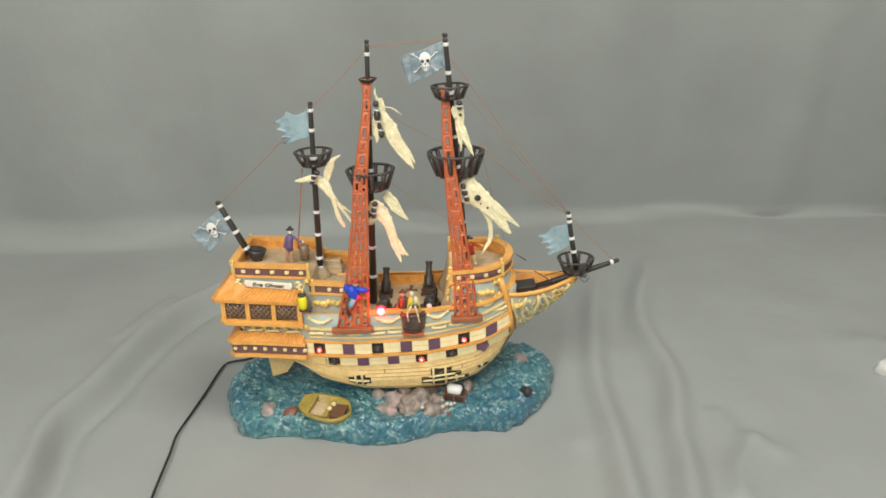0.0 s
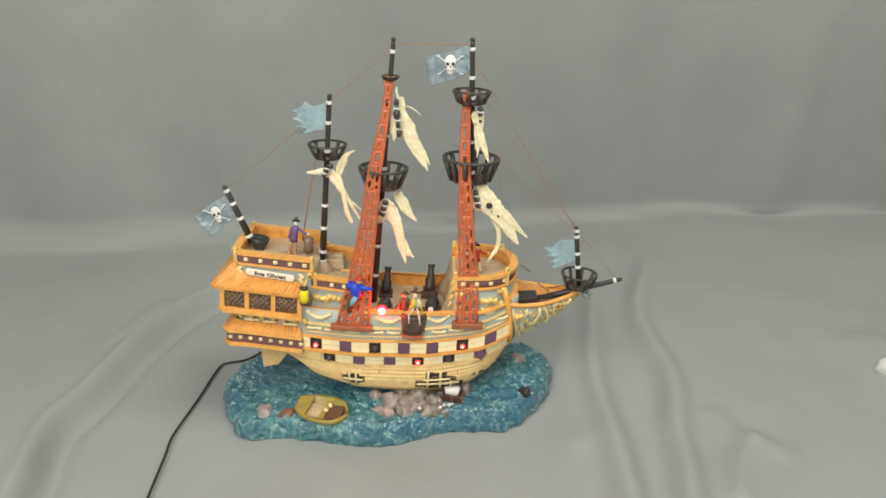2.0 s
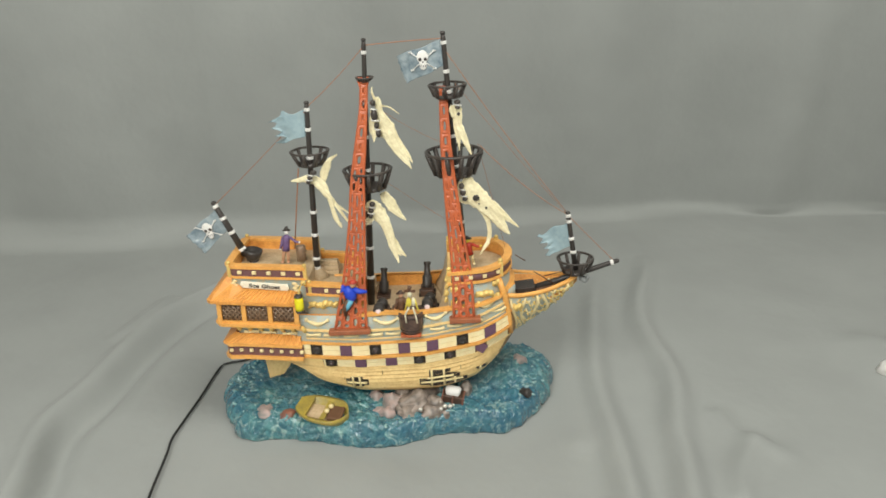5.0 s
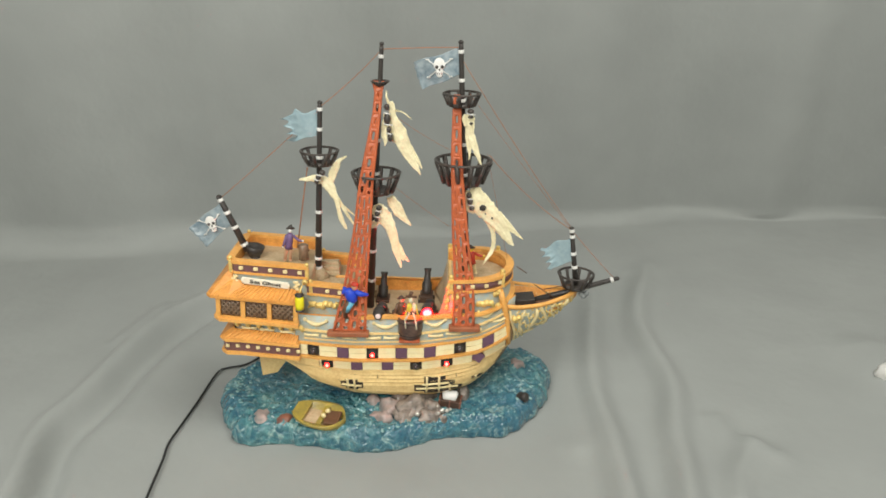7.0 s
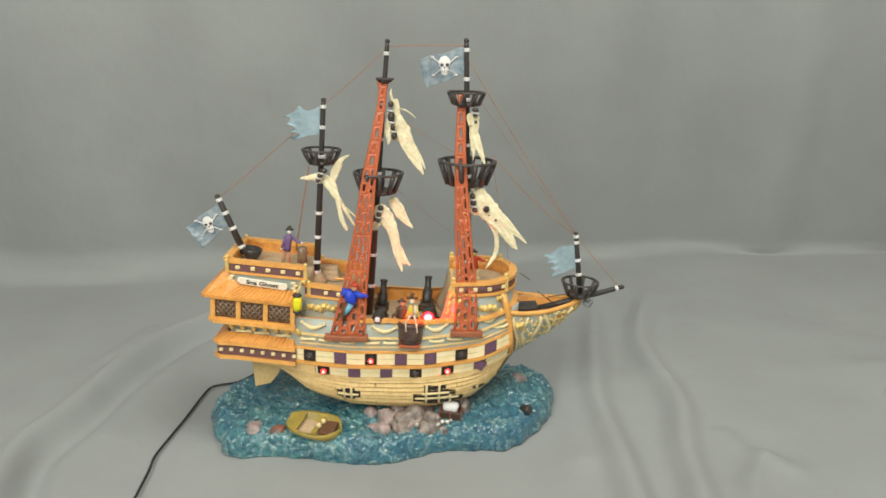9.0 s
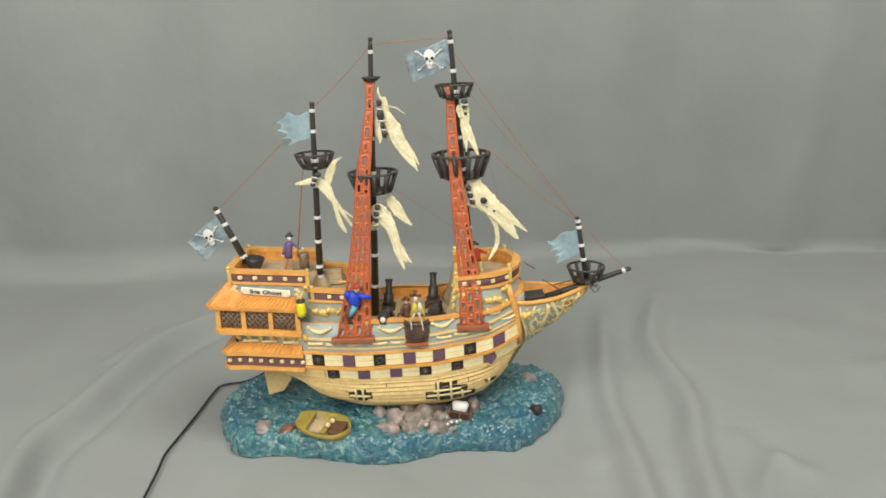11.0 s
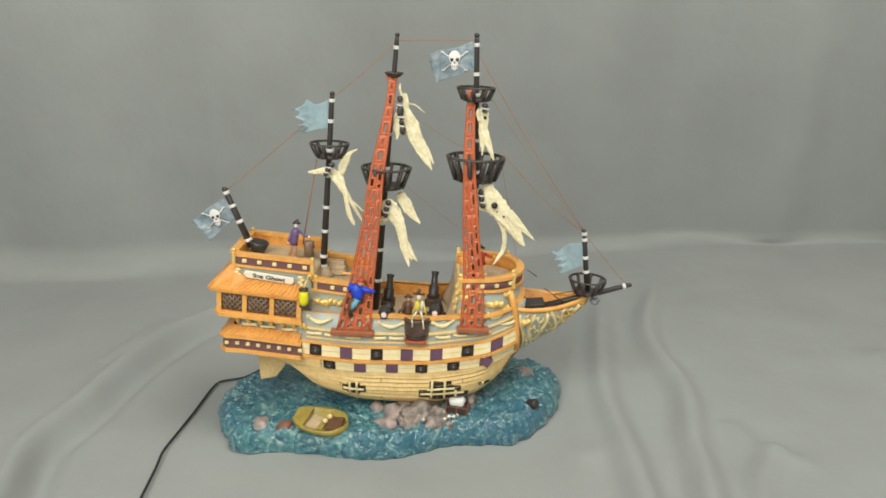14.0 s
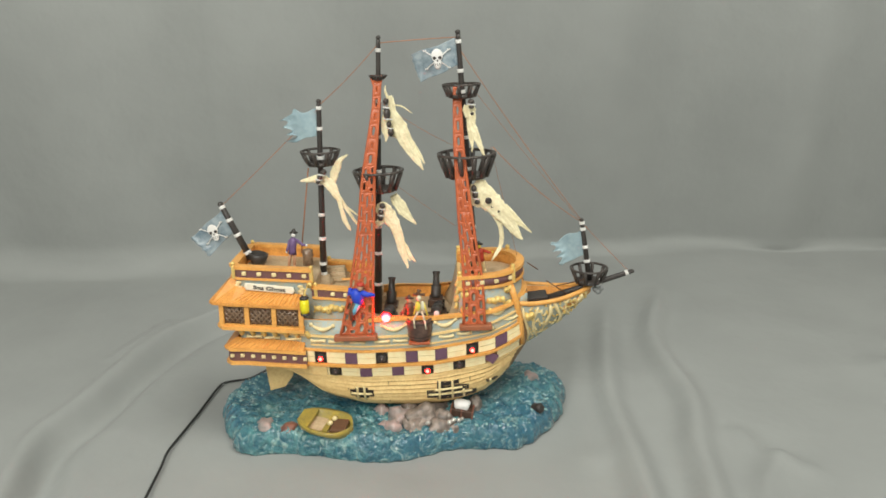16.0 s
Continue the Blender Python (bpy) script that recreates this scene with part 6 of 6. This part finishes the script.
# ---- things on the sea base ----
def rock(x, y, z, size, mat, label, seed, turn=0, category="rock"):
    bm = bmesh.new()
    bmesh.ops.create_icosphere(bm, subdivisions=3, radius=1.0)
    for v in bm.verts:
        n = v.co.copy()
        v.co = n * (1 + (0.46 if size[0] > 0.0112 else 0.24) * noise.noise(n * 1.3 + Vector((seed, 0, 0))) + 0.20 * noise.noise(n * 2.6 + Vector((0, seed, 0))) + 0.05 * noise.noise(n * 7.0))
        v.co = Vector((v.co.x * size[0], v.co.y * size[1], v.co.z * size[2]))
    for f in bm.faces:
        f.smooth = True
    ob = new("rock" if category == "rock" else category, mesh_of("rock", bm, mat))
    ob.matrix_basis = pose(x, y, z, 0, 0, turn)
    return tagged(ob, label, category)


for (x, y), z, size, mat, label, seed in (
        ((0.0265, 0.0011), 0.024, (0.0250, 0.0130, 0.0125), ROCK, "large grey resin boulder in the sea base", 1.0),
        ((0.0164, -0.0091), 0.020, (0.0150, 0.0110, 0.0110), ROCK, "grey resin boulder in the sea base", 2.0),
        ((0.0014, -0.0017), 0.022, (0.0115, 0.0095, 0.0125), PINK, "pinkish grey resin rock in the sea base", 3.0),
        ((-0.0144, 0.0109), 0.021, (0.0085, 0.0080, 0.0095), PINK, "small pinkish rock beside the hull", 4.0),
        ((0.0413, -0.0104), 0.0195, (0.0140, 0.0100, 0.0085), ROCK, "grey resin boulder in the sea base", 5.0)):
    rock(x, y, z, size, mat, label, seed, seed * 40)
for (x, y), z, size, mat, label, seed in (
        ((0.0735, 0.0175), 0.027, (0.0065, 0.0060, 0.0095), ROCK, "brown grey rock beside the chest", 6.0),
        ((-0.1200, -0.0127), 0.0215, (0.0110, 0.0085, 0.0045), PINK, "flat pinkish stone in the sea base", 7.0),
        ((-0.0974, -0.0168), 0.0215, (0.0068, 0.0080, 0.0042), RUST, "rust red stone in the sea base", 8.0),
        ((0.1298, 0.0662), 0.030, (0.0085, 0.0080, 0.0090), PINK, "pinkish rock by the bow", 9.0),
        ((-0.0029, -0.0158), 0.0215, (0.0080, 0.0060, 0.0070), PINK, "small pinkish stone in the sea base", 13.0),
        ((0.0102, 0.0119), 0.0260, (0.0100, 0.0080, 0.0090), ROCK, "grey stone against the hull", 16.0),
        ((0.0423, -0.0035), 0.0255, (0.0105, 0.0080, 0.0085), ROCK, "grey stone beside the chest", 17.0),
        ((0.0527, -0.0123), 0.0190, (0.0070, 0.0050, 0.0050), ROCK, "small grey stone in the sea base", 18.0),
        ((-0.0107, -0.0092), 0.0195, (0.0080, 0.0060, 0.0045), PINK, "small pinkish stone in the sea base", 10.0)):
    rock(x, y, z, size, mat, label, seed, seed * 40)


def loose(name, label, category, x, y, z, rx=0, ry=0, rz=0):
    ob = new(name)
    ob.matrix_basis = pose(x, y, z, rx, ry, rz)
    return tagged(ob, label, category)


CHEST = loose("treasure_chest", "brown treasure chest with white lid among the rocks", "chest", *(0.0603, 0.0038), 0.029, 0, 6, -8)
bm = bmesh.new()
box(bm, (0, 0, -0.001), (0.0220, 0.0140, 0.0085), None, 0.0012)
part("chest_body", bm, SOOT, CHEST)
bm = bmesh.new()
tube(bm, [(-0.0075, 0, 0.0048), (-0.0060, 0, 0.0052), (0.0045, 0, 0.0052), (0.0060, 0, 0.0048)], [0.0040, 0.0056, 0.0056, 0.0040], 12)
part("chest_lid", bm, WHITE, CHEST, "white rounded lid")
for x in (-0.0112, 0.0, 0.0112):
    bm = bmesh.new()
    box(bm, (x * 0.9, -0.0002, -0.001), (0.0016, 0.0146, 0.0090), None, 0.0003)
    part("chest_band", bm, RUST, CHEST)
for k, ((x, y), r) in enumerate((((0.0486, -0.0145), 0.0024), ((0.0522, -0.0111), 0.0026), ((0.0569, -0.0122), 0.0024), ((0.0291, -0.0188), 0.0022), ((0.0465, -0.0066), 0.0030), ((0.0600, -0.0127), 0.0016))):
    bm = bmesh.new()
    ball(bm, (0, 0, 0), (r, r * 0.9, r * 0.85), 0, 10)
    ob = tagged(new("silver_pearl", mesh_of("silver_pearl", bm, SILVER)), "shiny silver ball spilled among the rocks", "treasure", "spilled treasure")
    ob.location = (x, y, 0.0265 + 0.0006 * k)

# sinking rowing boat
ROWING = loose("rowing_boat", "mustard yellow rowing boat half sunk in the sea base", "rowing boat", *(-0.0622, -0.0210), 0.0245, -10, -3, 164)


def build_rowing_boat():
    bm = bmesh.new()
    rings = []
    for s in np.linspace(-1, 1, 17):
        w = 0.0163 * (1 - max(0, -s) ** 4) * (1 - 0.60 * max(0, s) ** 2.4) + 0.0006
        z = 0.0068 + 0.0022 * s * s
        x = 0.0255 * s
        ring = [(x, -w * 0.82, z), (x, -w, z), (x, -w * 0.92, z * 0.35), (x, -w * 0.5, -0.0042), (x, w * 0.5, -0.0042), (x, w * 0.92, z * 0.35), (x, w, z), (x, w * 0.82, z), (x, w * 0.6, -0.0010), (x, -w * 0.6, -0.0010)]
        rings.append([bm.verts.new(p) for p in ring])
    quad_faces(bm, rings, True, True)
    bm.faces.new(rings[0]), bm.faces.new(rings[-1])
    part("boat_hull", bm, BOAT, ROWING)
    bm = bmesh.new()
    slab(bm, [(-0.016, -0.0082, 0.0022), (0.0215, -0.0088, 0.0022), (0.0215, 0.0088, 0.0022), (-0.016, 0.0082, 0.0022)], 0.003)
    part("boat_floor", bm, DECK, ROWING, "brown boat floor")
    bm = bmesh.new()
    slab(bm, [(0.0130, -0.0134, 0.0076), (0.0252, -0.0066, 0.0088), (0.0252, 0.0066, 0.0088), (0.0130, 0.0134, 0.0076)], 0.0030)
    part("stern_deck", bm, BOAT, ROWING)
    for x in (-0.003,):
        bm = bmesh.new()
        box(bm, (x, 0, 0.0054), (0.0050, 0.0235, 0.0018), None, 0.0004)
        part("thwart", bm, BOAT, ROWING)
    bm = bmesh.new()
    box(bm, (-0.0130, 0.0010, 0.0050), (0.0140, 0.0170, 0.0040), pose(0, 0, 0, 0, 4, 6), 0.0010)
    part("stern_seat", bm, BROWN, ROWING, "brown stern seat")
    bm = bmesh.new()
    for p in ((-0.0050, 0.0030, 0.0085), (-0.0060, -0.0045, 0.0075)):
        ball(bm, p, (0.0026, 0.0024, 0.0026), 0, 8)
    part("bundle", bm, PALE, ROWING, "small pale gold bundles")


build_rowing_boat()
BARREL = loose("sunken_barrel", "small black barrel awash in the sea base", "barrel", *(0.1318, 0.0134), 0.0265, 70, 0, 40)
bm = bmesh.new()
lathe(bm, [(0.0034, -0.0060), (0.0044, -0.0030), (0.0047, 0), (0.0044, 0.0030), (0.0034, 0.0060)], None, 12)
part("staves", bm, BLACK, BARREL)
for z in (-0.0035, 0.0035):
    bm = bmesh.new()
    lathe(bm, [(0.0040, z - 0.0008), (0.0050, z), (0.0040, z + 0.0008)], None, 12)
    part("hoop", bm, DARK, BARREL)

# mains lead
bm = bmesh.new()
lead = [(*p, 0.0032) for p in ((-0.1539, 0.1411), (-0.1694, 0.1172), (-0.1894, 0.1091), (-0.1969, 0.0972), (-0.2004, 0.0390), (-0.2040, -0.0055), (-0.2055, -0.0305), (-0.2023, -0.0556), (-0.1985, -0.0991), (-0.1941, -0.1400), (-0.1880, -0.1883))]
fine = []
for i in range(len(lead) - 1):
    p = [Vector(lead[max(i - 1, 0)]), Vector(lead[i]), Vector(lead[i + 1]), Vector(lead[min(i + 2, len(lead) - 1)])]
    for s in (0, 0.25, 0.5, 0.75):
        fine.append(0.5 * (2 * p[1] + (p[2] - p[0]) * s + (2 * p[0] - 5 * p[1] + 4 * p[2] - p[3]) * s ** 2 + (3 * p[1] - p[0] - 3 * p[2] + p[3]) * s ** 3))
tube(bm, fine, 0.0012, 8)
tagged(new("power_cable", mesh_of("power_cable", bm, RUBBER)), "thin black power cable lying on the grey cloth", "cable")
rock(0.543, 0.084, 0.012, (0.016, 0.018, 0.014), WHITE, "crumpled white tissue lying on the grey cloth", 12.0, 20, "tissue")


# ---- what moves ----
def switch(ob, states, depth):
    """Turn a lamp's glowing half between facing out (0) and in (180); it sinks into its muzzle as it fades (share of the depth)."""
    home = ob.location.copy()
    rows = []
    for t, a, sink in states:
        if rows and abs(a - rows[-1][1]) >= 90:
            t0, a0, s0 = rows[-1]
            rows.append((t - 0.1, a0, s0))
            for k in (1, 2):
                rows.append((t - 0.1 + 0.0334 * k, a0 + (a - a0) * k / 3, s0 + (sink - s0) * k / 3))
        rows.append((t, a, sink))
    walk(ob, [(t, Matrix.Translation(home + Vector((0, depth * sink, 0))) @ pose(0, 0, 0, 0, 0, a)) for t, a, sink in rows])


def motions():
    rock_rows = [(0.0, -2.79), (0.5, -1.96), (1.0, -0.11), (1.5, 1.71), (2.0, 2.68), (2.5, 2.74), (3.0, 1.94), (3.5, 0.14), (4.0, -1.14), (4.5, -2.00), (5.0, -2.75), (5.5, -2.70), (6.0, -1.70), (6.5, -0.56), (7.0, 1.12), (7.5, 2.34), (8.0, 2.73), (8.5, 2.59), (9.0, 1.57), (9.5, 0.20), (10.0, -1.20), (10.5, -2.30), (11.0, -2.90), (11.5, -2.84), (12.0, -2.00), (12.5, -0.00), (13.0, 1.70), (13.5, 2.73), (14.0, 2.77), (14.5, 1.77), (15.0, 0.43), (15.5, -0.90), (16.0, -2.02)]
    walk(SHIP, [(t, pose(0, 0.036, AXLE, 0, a, 0)) for t, a in rock_rows])
    first = [(0.0, 0, 0), (2.3, 0, 0), (2.8, 0, 0.18), (3.4, 0, 0.40), (4.2, 0, 0.62), (4.5, 0, 1), (4.7, 180, 1), (5.2, 180, 0), (14.35, 180, 0), (14.45, 0, 0), (16.0, 0, 0)]
    second = [(0.0, 180, 0), (5.3, 180, 0), (5.4, 0, 0), (9.2, 0, 0), (9.9, 0, 0.3), (10.6, 0, 0.6), (11.3, 0, 0.95), (11.6, 0, 1), (11.8, 180, 1), (12.0, 180, 0), (16.0, 180, 0)]
    for ob, plan in zip(DECK_LEDS, (first, second)):
        switch(ob, plan, 0.0052)
    for ob, plan in zip(SIDE_LEDS, (first, second, first, second, first, second)):
        switch(ob, plan, 0.0070)


motions()
